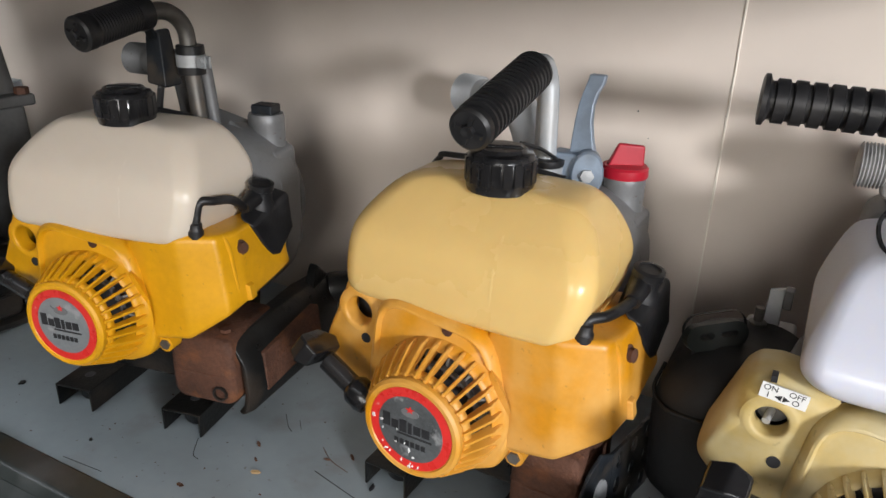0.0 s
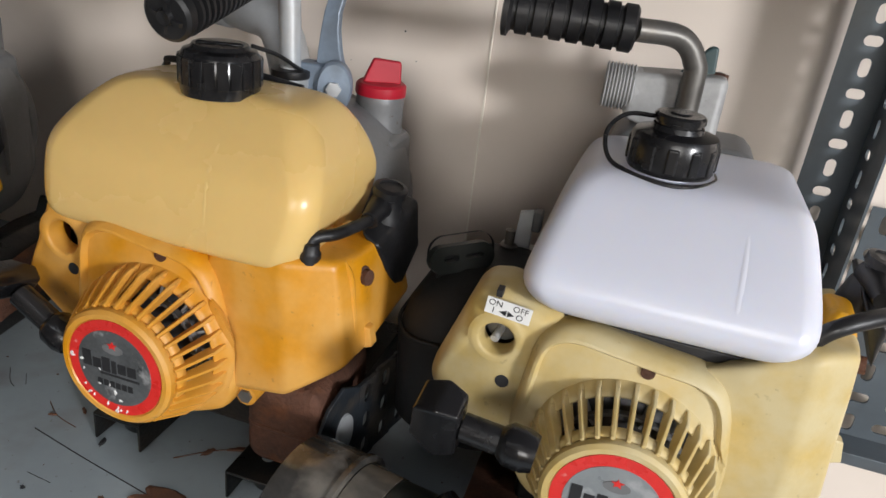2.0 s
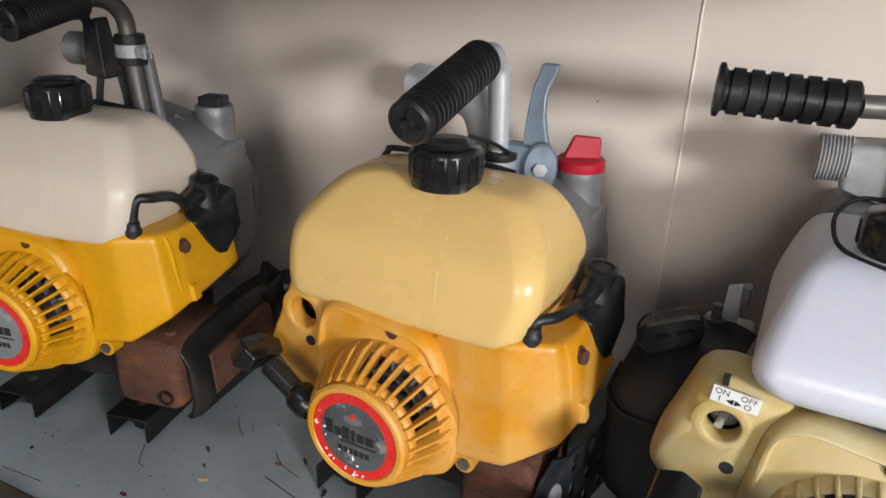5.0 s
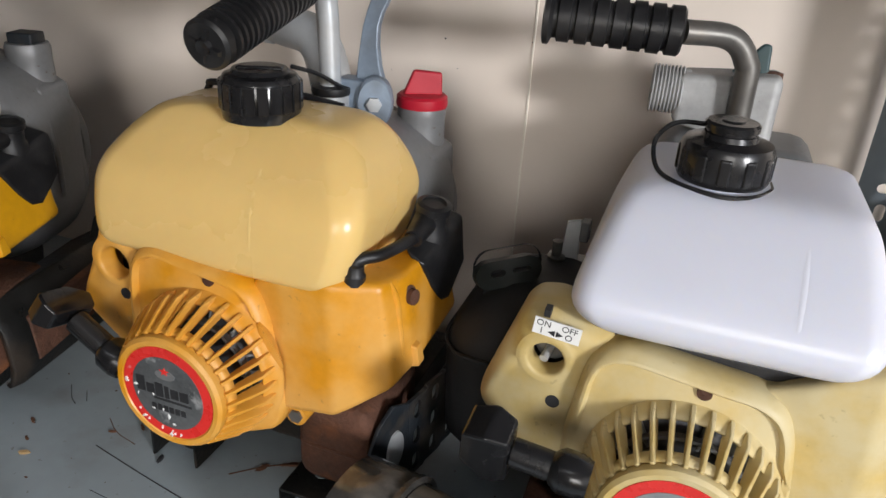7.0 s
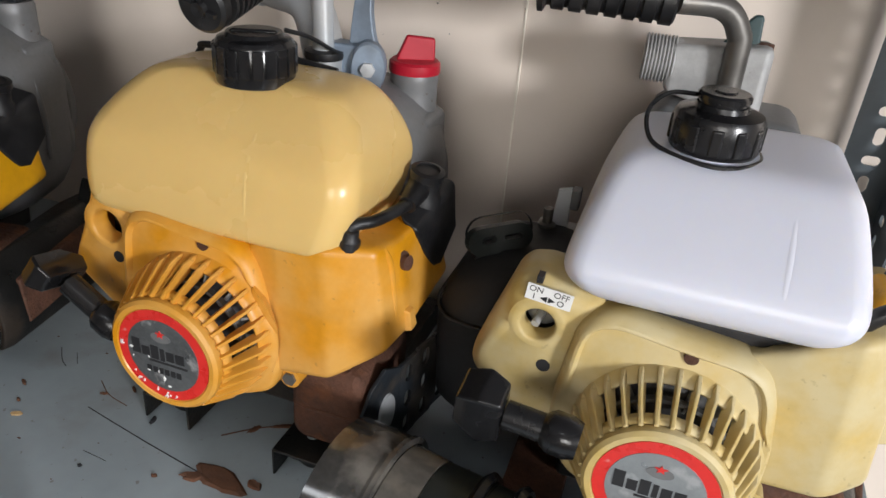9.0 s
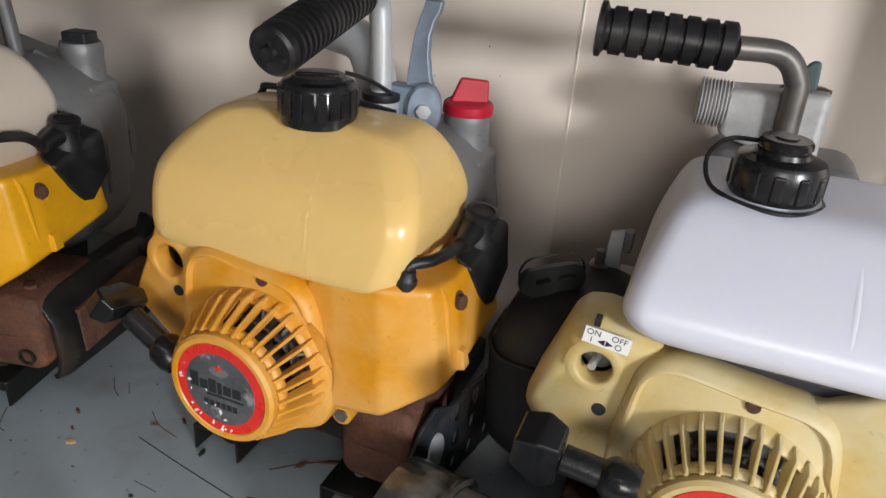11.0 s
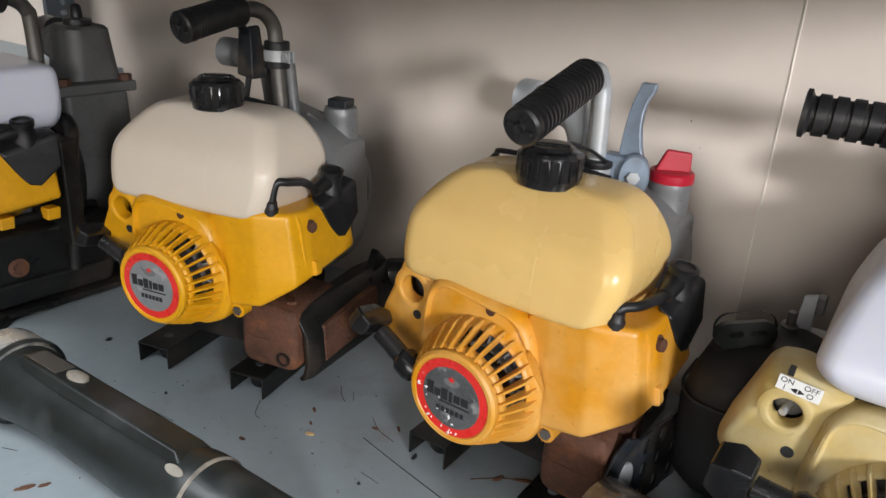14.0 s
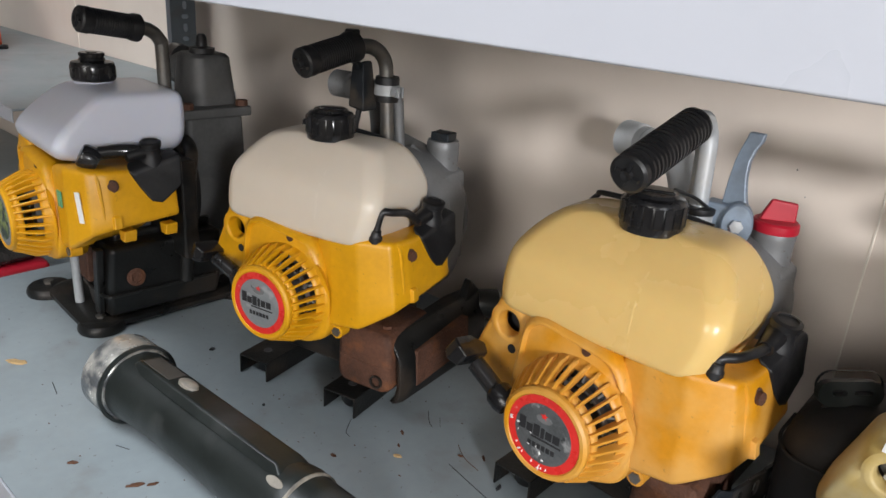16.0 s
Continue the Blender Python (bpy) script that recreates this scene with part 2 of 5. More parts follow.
def prism(outer, holes, y0, y1, bm=None):
    """A plate in x and z with holes, from y0 to y1."""
    bm = bm or bmesh.new()
    loops = [outer] + list(holes)
    sheets = []
    for y in (y0, y1):
        vs = [[bm.verts.new((x, y, z)) for x, z in lp] for lp in loops]
        es = []
        for lp in vs:
            es += [bm.edges.new((lp[i], lp[(i + 1) % len(lp)])) for i in range(len(lp))]
        bmesh.ops.triangle_fill(bm, use_beauty=True, edges=es)
        sheets.append(vs)
    for a, b in zip(*sheets):
        for i in range(len(a)):
            j = (i + 1) % len(a)
            bm.faces.new((a[i], a[j], b[j], b[i]))
    return bm


def hull(points, bm=None):
    bm = bm or bmesh.new()
    vs = [bm.verts.new(p) for p in points]
    bmesh.ops.convex_hull(bm, input=vs)
    loose = [v for v in bm.verts if not v.link_faces]
    bmesh.ops.delete(bm, geom=loose, context="VERTS")
    bmesh.ops.dissolve_limit(bm, angle_limit=radians(3), verts=bm.verts, edges=bm.edges)
    return bm


def reach(outline, cx, cz, n):
    """How far an outline in x and z lies from a middle, at n even angles."""
    out = []
    for k in range(n):
        d = Vector((math.cos(2 * math.pi * k / n), math.sin(2 * math.pi * k / n)))
        best = 0.0
        for i in range(len(outline)):
            a = Vector((outline[i][0] - cx, outline[i][1] - cz))
            b = Vector((outline[(i + 1) % len(outline)][0] - cx, outline[(i + 1) % len(outline)][1] - cz))
            e = b - a
            den = d.x * e.y - d.y * e.x
            if abs(den) > 1e-12:
                u = (a.x * e.y - a.y * e.x) / den
                w = (a.x * d.y - a.y * d.x) / den
                if u > 0 and -1e-6 <= w <= 1 + 1e-6:
                    best = max(best, u)
        out.append(best)
    for _ in range(2):
        out = [(out[i - 1] + 2 * out[i] + out[(i + 1) % n]) / 4 for i in range(n)]
    return out


def dished(cx, cz, rings):
    """A shell of rings of (radius list, depth list) round a middle."""
    n = len(rings[0][0])
    return [[(cx + r[k] * math.cos(2 * math.pi * k / n), y[k], cz + r[k] * math.sin(2 * math.pi * k / n)) for k in range(n)] for r, y in rings]


def soft_corners(pts, r, n=5):
    """Rounds the corners of a closed outline of points."""
    out = []
    for i in range(len(pts)):
        p, a, b = Vector(pts[i]), Vector(pts[i - 1]), Vector(pts[(i + 1) % len(pts)])
        da, db = min(r, (a - p).length * 0.45), min(r, (b - p).length * 0.45)
        u, v = p + (a - p).normalized() * da, p + (b - p).normalized() * db
        out += [u * (1 - t) ** 2 + p * 2 * t * (1 - t) + v * t * t for t in (k / n for k in range(n + 1))]
    return out


FRONT = Matrix.Rotation(radians(90), 4, "X")  # z of a turned part looks to the front (-y)

# ---- structure ----
WALL_Y = 0.753


def build_structure():
    w = part("wall_back", box(-3.4, WALL_Y, -0.95, 1.33, WALL_Y + 0.08, 1.75), M_WALL)
    tagged(w, "cream painted wall panels with shadows and thin joints", "wall", kind="structure")
    for x in (-2.0, -0.1165):
        rnd = random.Random(int(x * 100))
        zs = [-0.94 + 0.03 * i for i in range(87)]
        rings = []
        for z in zs:
            d = 0.0011 + rnd.random() * 0.0007
            o = rnd.uniform(-0.0004, 0.0004)
            rings.append([(x - d + o, WALL_Y + 0.002, z), (x - d * 0.5 + o, WALL_Y - 0.0012, z), (x + d * 0.5 + o, WALL_Y - 0.0012, z), (x + d + o, WALL_Y + 0.002, z)])
        tagged(part("trim", loft(rings), M_SEAM, w), "pale filled joint between wall panels")
    for x, z, r in ((-0.117, 0.333, 0.0011), (-0.204, 0.327, 0.0009), (-0.19, 0.30, 0.0006), (-0.26, 0.29, 0.0005)):
        part("fleck", lathe([(r, 0), (r * 0.6, 0.0006)], 8), M_INK_SHADE, w, "dark fleck", Matrix.Translation((x, WALL_Y, z)) @ FRONT)
    tagged(part("wall_left", box(-3.48, -2.7, -0.95, -3.4, 0.83, 1.75), M_ROOM), "plain plaster side wall", "wall", kind="structure")
    # unseen wall added close by, its opening sized to shade the rack's left part
    rb = bmesh.new()
    for y0, y1, z0, z1 in ((-2.7, -0.80, -0.95, 1.75), (0.25, 0.83, -0.95, 1.75), (-0.80, 0.25, 1.35, 1.75)):
        box(1.25, y0, z0, 1.33, y1, z1, rb)
    tagged(part("shade_wall_right", rb, M_ROOM, smooth=False), "unseen plain wall added to keep side light off the left", "wall", kind="structure")
    # unseen wall behind the camera, with an opening added for the fill lamp
    bm = bmesh.new()
    for x0, x1, z0, z1 in ((-3.4, 0.15, -0.95, 1.75), (1.15, 1.33, -0.95, 1.75), (0.15, 1.15, 1.4, 1.75)):
        box(x0, -2.78, z0, x1, -2.7, z1, bm)
    tagged(part("wall_front", bm, M_ROOM, smooth=False), "unseen plain wall with an opening for the added fill lamp", "wall", kind="structure")
    tagged(part("floor", box(-3.4, -2.7, -1.03, 3.2, 0.753, -0.95), M_FLOOR), "plain concrete floor", "floor", kind="structure")
    # unseen ceiling, its opening made up to let the overhead lamp through
    cb = bmesh.new()
    for x0, x1, y0, y1 in ((-3.4, -1.52, -2.7, 0.83), (0.28, 1.33, -2.7, 0.83), (-1.52, 0.28, -2.7, -0.98), (-1.52, 0.28, -0.18, 0.83)):
        box(x0, y0, 1.75, x1, y1, 1.83, cb)
    tagged(part("ceiling", cb, M_ROOM, smooth=False), "unseen plain ceiling with an opening for the added overhead lamp", "ceiling", kind="structure")


build_structure()


# ---- the rack ----
def slot(cx, cz, w, h, n=5):
    r = min(w, h) / 2
    pts = []
    for sx, sz, a in ((1, 1, 0), (-1, 1, 90), (-1, -1, 180), (1, -1, 270)):
        for i in range(n + 1):
            t = radians(a + 90 * i / n)
            pts.append((cx + sx * (w / 2 - r) + r * math.cos(t), cz + sz * (h / 2 - r) + r * math.sin(t)))
    return pts


def slotted_plate(cells, y0, y1, bm=None):
    """A plate in x and z made of cells (x0, z0, x1, z1, slot centre, slot size), each with a slot through it."""
    bm = bm or bmesh.new()
    for x0, z0, x1, z1, cx, cz, w, h in cells:
        inner = slot(cx, cz, w, h)
        outer = []
        for q, (ex, ez) in enumerate(((x1, z1), (x0, z1), (x0, z0), (x1, z0))):
            a, b = inner[6 * q], inner[6 * q + 5]
            if q % 2 == 0:
                p, r = (ex, a[1]), (b[0], ez)
            else:
                p, r = (a[0], ez), (ex, b[1])
            outer += [p, ((p[0] + ex) / 2, (p[1] + ez) / 2), (ex, ez), (ex * 0.67 + r[0] * 0.33, ez * 0.67 + r[1] * 0.33), (ex * 0.33 + r[0] * 0.67, ez * 0.33 + r[1] * 0.67), r]
        f, g = [[[bm.verts.new((x, y, z)) for x, z in ring] for ring in (outer, inner)] for y in (y0, y1)]
        for k in range(24):
            n = (k + 1) % 24
            bm.faces.new((f[0][k], f[0][n], f[1][n], f[1][k]))
            bm.faces.new((g[0][n], g[0][k], g[1][k], g[1][n]))
            bm.faces.new((f[1][k], f[1][n], g[1][n], g[1][k]))
            bm.faces.new((f[0][n], f[0][k], g[0][k], g[0][n]))
    bmesh.ops.remove_doubles(bm, verts=bm.verts, dist=1e-5)
    return bm


def slotted_post(m, label, z0=-0.95, z1=1.2, w1=0.045, w2=0.045):
    t = thing("rack_post", m, label, "post", "slotted rack posts")
    for name, turn, w in (("flange", Matrix(), w1), ("flange", Matrix.Rotation(radians(90), 4, "Z"), w2)):
        cells, k, z = [], 0, -0.06
        while z < 0.60:
            size = (0.0140, 0.0082) if k % 2 else (0.0082, 0.0150)
            cells.append((0.0, z, w, z + 0.0206, min(w * 0.5, 0.0205), z + 0.0103, *size))
            z += 0.0206
            k += 1
        bm = slotted_plate(cells, -0.002, 0.0)
        f = part(name, bm, M_POST, t, "", turn, smooth=False)
        part("plain_end", box(0.0, -0.002, z0, w, 0.0, -0.06), M_POST, f, "", turn, smooth=False)
        part("plain_end", box(0.0, -0.002, z, w, 0.0, z1), M_POST, f, "", turn, smooth=False)
    return t


def shelf(name, x0, x1, y0, y1, z, mat, lip_mat, lip, label):
    t = thing(name, pose(0, 0, z), label, "shelf")
    part("board", box(x0, y0, -0.004, x1, y1, 0.0), mat, t, bevel=0.001)
    part("front_lip", box(x0, y0 - 0.0025, -lip, x1, y0 - 0.0002, 0.001), lip_mat, t, "", bevel=0.0008)
    part("back_lip", box(x0, y1 - 0.002, -lip, x1, y1, -0.0045), lip_mat, t)
    return t


shelf("steel_shelf", -1.19, 0.26, 0.095, WALL_Y - 0.004, 0.0, M_SHELF, M_WHITE, 0.035, "grey painted steel shelf with scuffs and rust marks")
shelf("upper_shelf", -1.27, 0.27, 0.10, WALL_Y - 0.004, 0.518, M_WHITE, M_WHITE, 0.035, "white enamelled steel shelf above the engines")


# ---- engines ----
def cap_part(parent, c, style, mat=M_BLACK, strap=True):
    x, y, z = c
    if style == "ribbed":
        prof = [(0.0255, -0.004), (0.0262, 0.0), (0.0262, 0.021), (0.024, 0.0245), (0.0195, 0.026), (0.018, 0.0285), (0.0, 0.029)]
        cap = part("tank_cap", lathe(prof, 48), mat, parent, "black ribbed screw cap", pose(x, y, z))
        for i in range(20):
            a = 2 * math.pi * i / 20
            part("cap_rib", box(-0.0035, -0.0012, 0.003, 0.0035, 0.0016, 0.021), mat, cap, "", pose(x, y, z, 0, 0, 0) @ Matrix.Rotation(a, 4, "Z") @ pose(0, 0.0258, 0), smooth=False, bevel=0.0006)
        part("cap_grip", hull([(sx * 0.016, sy * 0.005, 0.028) for sx in (-1, 1) for sy in (-1, 1)] + [(sx * 0.014, sy * 0.004, 0.0302) for sx in (-1, 1) for sy in (-1, 1)]), mat, cap, "", pose(x, y, z, 0, 0, 25), bevel=0.001)
    else:
        part("neck", lathe([(0.0245, -0.004), (0.0245, 0.006), (0.0, 0.006)], 40), M_MILK, parent, "white threaded tank neck", pose(x, y, z))
        prof = [(0.0262, 0.003), (0.0272, 0.005), (0.0272, 0.0235), (0.0255, 0.0265), (0.0165, 0.0285), (0.0155, 0.0315), (0.0145, 0.032), (0.0145, 0.0335), (0.016, 0.034), (0.016, 0.037), (0.0145, 0.0385), (0.0, 0.0385)]
        cap = part("tank_cap", lathe(prof, 48), mat, parent, "glossy black lobed screw cap", pose(x, y, z))
        for i in range(12):
            a = 2 * math.pi * i / 12
            part("cap_rib", hull([(sx * 0.0045, -0.003, h) for sx in (-1, 1) for h in (0.005, 0.0235)] + [(sx * 0.003, 0.0014, h) for sx in (-1, 1) for h in (0.006, 0.0215)]), mat, cap, "", pose(x, y, z) @ Matrix.Rotation(a, 4, "Z") @ pose(0, 0.0268, 0), bevel=0.001)
        part("vent", lathe([(0.007, 0.0385), (0.0065, 0.0394), (0.0, 0.0394)], 20), mat, cap, "", pose(x, y, z))
        pts = [(-0.014, 0.004, 0.0335), (-0.032, 0.002, 0.032), (-0.042, -0.004, 0.021), (-0.038, -0.013, 0.007), (-0.024, -0.0225, 0.0025), (0.0, -0.0305, 0.0012), (0.018, -0.0245, 0.0015), (0.0285, -0.009, 0.002), (0.029, 0.006, 0.002)]
        if strap:
            part("strap", tube([(x + a, y + b, z + h) for a, b, h in pts], 0.0015, 8), mat, cap, "thin black retaining strap")


def tank_part(parent, mat, rings, seam_x, label, edge=False, seam_mat=None):
    """rings: z, x0, x1, y0, y1, corner radius."""
    rr = []
    for z, x0, x1, y0, y1, r in rings:
        rr.append(rounded((x0 + x1) / 2, (y0 + y1) / 2, (x1 - x0) / 2, (y1 - y0) / 2, r, z, 7))
    bm = loft(rr)
    t = part("fuel_tank", bm, mat, parent, label, angle=80)
    s = t.modifiers.new("soft", "SUBSURF")
    s.levels = s.render_levels = 2
    # the moulding seam runs up the front and over the top
    line = []
    ev = t.evaluated_get(bpy.context.evaluated_depsgraph_get())
    lo, hi = rings[2][0] + 0.004, rings[-3][0] - 0.001
    for k in range(9):
        hit, at, nor, _ = ev.ray_cast(Vector((seam_x, -0.3, lo + (hi - lo) * k / 8)), Vector((0, 1, 0)))
        if hit:
            line.append(at - nor * (0.0057 + 0.0005 * (abs(k - 4) / 4) ** 2))
    if edge:
        rim = [(x0 + r * 0.29 - 0.003, y1 - r * 0.29 + 0.004, z + 0.002) for z, x0, x1, y0, y1, r in rings[3:-1]] + [(0.0, rings[-2][4] + 0.004, rings[-2][0] + 0.0015), (0.05, rings[-2][4] + 0.006, rings[-3][0] + 0.002)]
        part("tank_rim", tube(rim, 0.0026, 8), M_RUB, t, "dark rubber edge behind the tank")
    part("mould_seam", tube(line, 0.006, 28, smooth=False), seam_mat or mat, t)
    return t


def fan_part(parent, c, mat, decal):
    """The recoil starter: a cone of ribs with a decal on its front."""
    x, y, z = c
    base = pose(x, y, z) @ FRONT @ Matrix.Diagonal((0.9, 0.9, 1, 1))
    cover = part("starter_cover", lathe([(0.046, 0.040), (0.047, 0.043), (0.0465, 0.046), (0.044, 0.048), (0.0405, 0.0478), (0.0395, 0.0465), (0.0, 0.0465)], 56), mat, parent, "round starter cover with worn decal", base)
    part("flywheel", lathe([(0.056, -0.012), (0.056, -0.006), (0.034, 0.006), (0.0, 0.006)], 30), M_DARK, cover, "grey metal flywheel behind the ribs", base)
    for i in range(14):
        part("fin", box(0.034, -0.001, -0.006, 0.055, 0.001, 0.010), M_ZINC, cover, "", base @ Matrix.Rotation(2 * math.pi * i / 14, 4, "Z"), smooth=False)
    part("inner_ring", lathe([(0.046, 0.012), (0.047, 0.018), (0.0445, 0.018), (0.044, 0.012)], 40, None, False), M_ALU, cover, "", base)
    bm0 = hull([(0.0490, -0.0017, 0.010), (0.0490, 0.0017, 0.010), (0.0568, -0.0015, 0.005), (0.0568, 0.0015, 0.005), (0.0556, -0.0011, 0.0180), (0.0556, 0.0011, 0.0180),
                (0.0440, -0.0012, 0.0430), (0.0440, 0.0012, 0.0430), (0.0392, -0.0017, 0.0415), (0.0392, 0.0017, 0.0415)])
    proto = None
    for i in range(32):
        if proto is None:
            proto = part("rib", bm0, mat, cover, "", None, bevel=0.0007)
            proto.matrix_basis = pose(x, y, z) @ FRONT
        else:
            r = proto.copy()
            scene.collection.objects.link(r)
            r.parent = cover
            r.matrix_basis = pose(x, y, z) @ FRONT @ Matrix.Rotation(2 * math.pi * i / 32, 4, "Z")
    front = base
    dec = part("decal", lathe([(0.0392, 0.0466), (0.0392, 0.0472), (0.0, 0.0472)], 48), M_DRED if decal != "green" else M_DSIL, cover, "red and silver round maker's decal", front)
    part("decal_disc", lathe([(0.031, 0.0472), (0.031, 0.0475), (0.0, 0.0475)], 48), {"green": M_DECB, "worn": M_DSILD}.get(decal, M_DSIL), dec, "", front)
    up = Matrix.Translation((x, y - 0.0475, z)) @ Matrix.Diagonal((0.9, 1, 0.9, 1))
    # plain bars and shapes stand for the maker's print
    bars = bmesh.new()
    for (bx, bz, w, h) in ((-0.0205, 0.0015, 0.006, 0.0105), (-0.013, -0.0005, 0.0055, 0.0065), (-0.006, 0.0, 0.0055, 0.0095), (0.0, -0.0005, 0.003, 0.0085), (0.006, -0.0005, 0.0055, 0.0065), (0.0135, -0.0005, 0.006, 0.0065)):
        box(bx * 1.12 - w * 0.6, -0.0005, bz * 1.25 - h * 0.62 + 0.002, bx * 1.12 + w * 0.6, 0.0002, bz * 1.25 + h * 0.62 + 0.002, bars)
    box(-0.012, -0.0005, -0.0068, 0.021, 0.0002, -0.0052, bars)
    for k in range(6):
        box(-0.015 + 0.0052 * k, -0.0005, -0.0165, -0.0112 + 0.0052 * k, 0.0002, -0.0115, bars)
    if decal != "green":
        part("print", bars, M_INK_SHADE, dec, "black printed bars", up, smooth=False)
        logo = prism([(0.0085 * math.cos(a), 0.0165 + 0.0042 * math.sin(a)) for a in (2 * math.pi * k / 24 for k in range(24))], [], -0.0004, 0.0002)
        part("emblem", logo, M_ALU, dec, "small oval emblem", up, smooth=False)
        star = prism([((0.0042 if k % 2 == 0 else 0.0018) * math.sin(math.pi * k / 5), 0.0195 + (0.0042 if k % 2 == 0 else 0.0018) * math.cos(math.pi * k / 5) * 0.8) for k in range(10)], [], -0.0007, 0.0002)
        part("emblem_star", star, M_DRED, dec, "", up, smooth=False)
    else:
        bars.free()
    if decal == "worn":
        rnd = random.Random(8)
        for k in range(20):
            a = radians(rnd.uniform(165, 290))
            q = rnd.uniform(0.033, 0.0375) if k % 3 else rnd.uniform(0.012, 0.028)
            w = rnd.uniform(0.0005, 0.0012)
            turn = rnd.uniform(0, 6.28)
            chip = prism([(q * math.cos(a) + w * (rnd.uniform(0.25, 1.5) * math.cos(b) * 1.7 * math.cos(turn) - rnd.uniform(0.25, 1.3) * math.sin(b) * math.sin(turn)), q * math.sin(a) + w * (rnd.uniform(0.25, 1.5) * math.cos(b) * 1.7 * math.sin(turn) + rnd.uniform(0.25, 1.3) * math.sin(b) * math.cos(turn))) for b in (2 * math.pi * i / 11 for i in range(11))], [], -0.0006, 0.0003)
            part("peeled_chip", chip, M_PAPER, dec, "", up, smooth=False)
    return cover


def pull_part(parent, a, b, roll=0, big=1.0, up=None):
    """The starter's pull handle: a rubber sleeve from a with a T grip at b."""
    m = along(a, b, roll)
    if up is not None:
        zz = (Vector(b) - Vector(a)).normalized()
        xx = (Vector(up) - zz * zz.dot(Vector(up))).normalized()
        m = Matrix.Translation(a) @ Matrix((xx, zz.cross(xx), zz)).transposed().to_4x4()
    ln = (Vector(b) - Vector(a)).length
    h = part("pull_handle", lathe([(0.0105, -0.006), (0.0125, 0.0), (0.0125, 0.010), (0.0105, 0.013), (0.0085, 0.015), (0.0085, ln * 0.8), (0.0, ln * 0.8)], 24), M_BLACK, parent, "black starter pull handle", m)
    z = ln
    grip = hull([(sx * 0.019, sy * 0.0085 * big, z - 0.008 * big) for sx in (-1, 1) for sy in (-1, 1)] + [(sx * 0.0225, sy * 0.0115 * big, z + 0.004) for sx in (-1, 1) for sy in (-1, 1)] + [(0.017, sy * 0.010 * big, z + 0.017 * big) for sy in (-1, 1)] + [(-0.012, sy * 0.009 * big, z + 0.019 * big) for sy in (-1, 1)])
    part("grip", grip, M_BLACK, h, "", m, bevel=0.002)


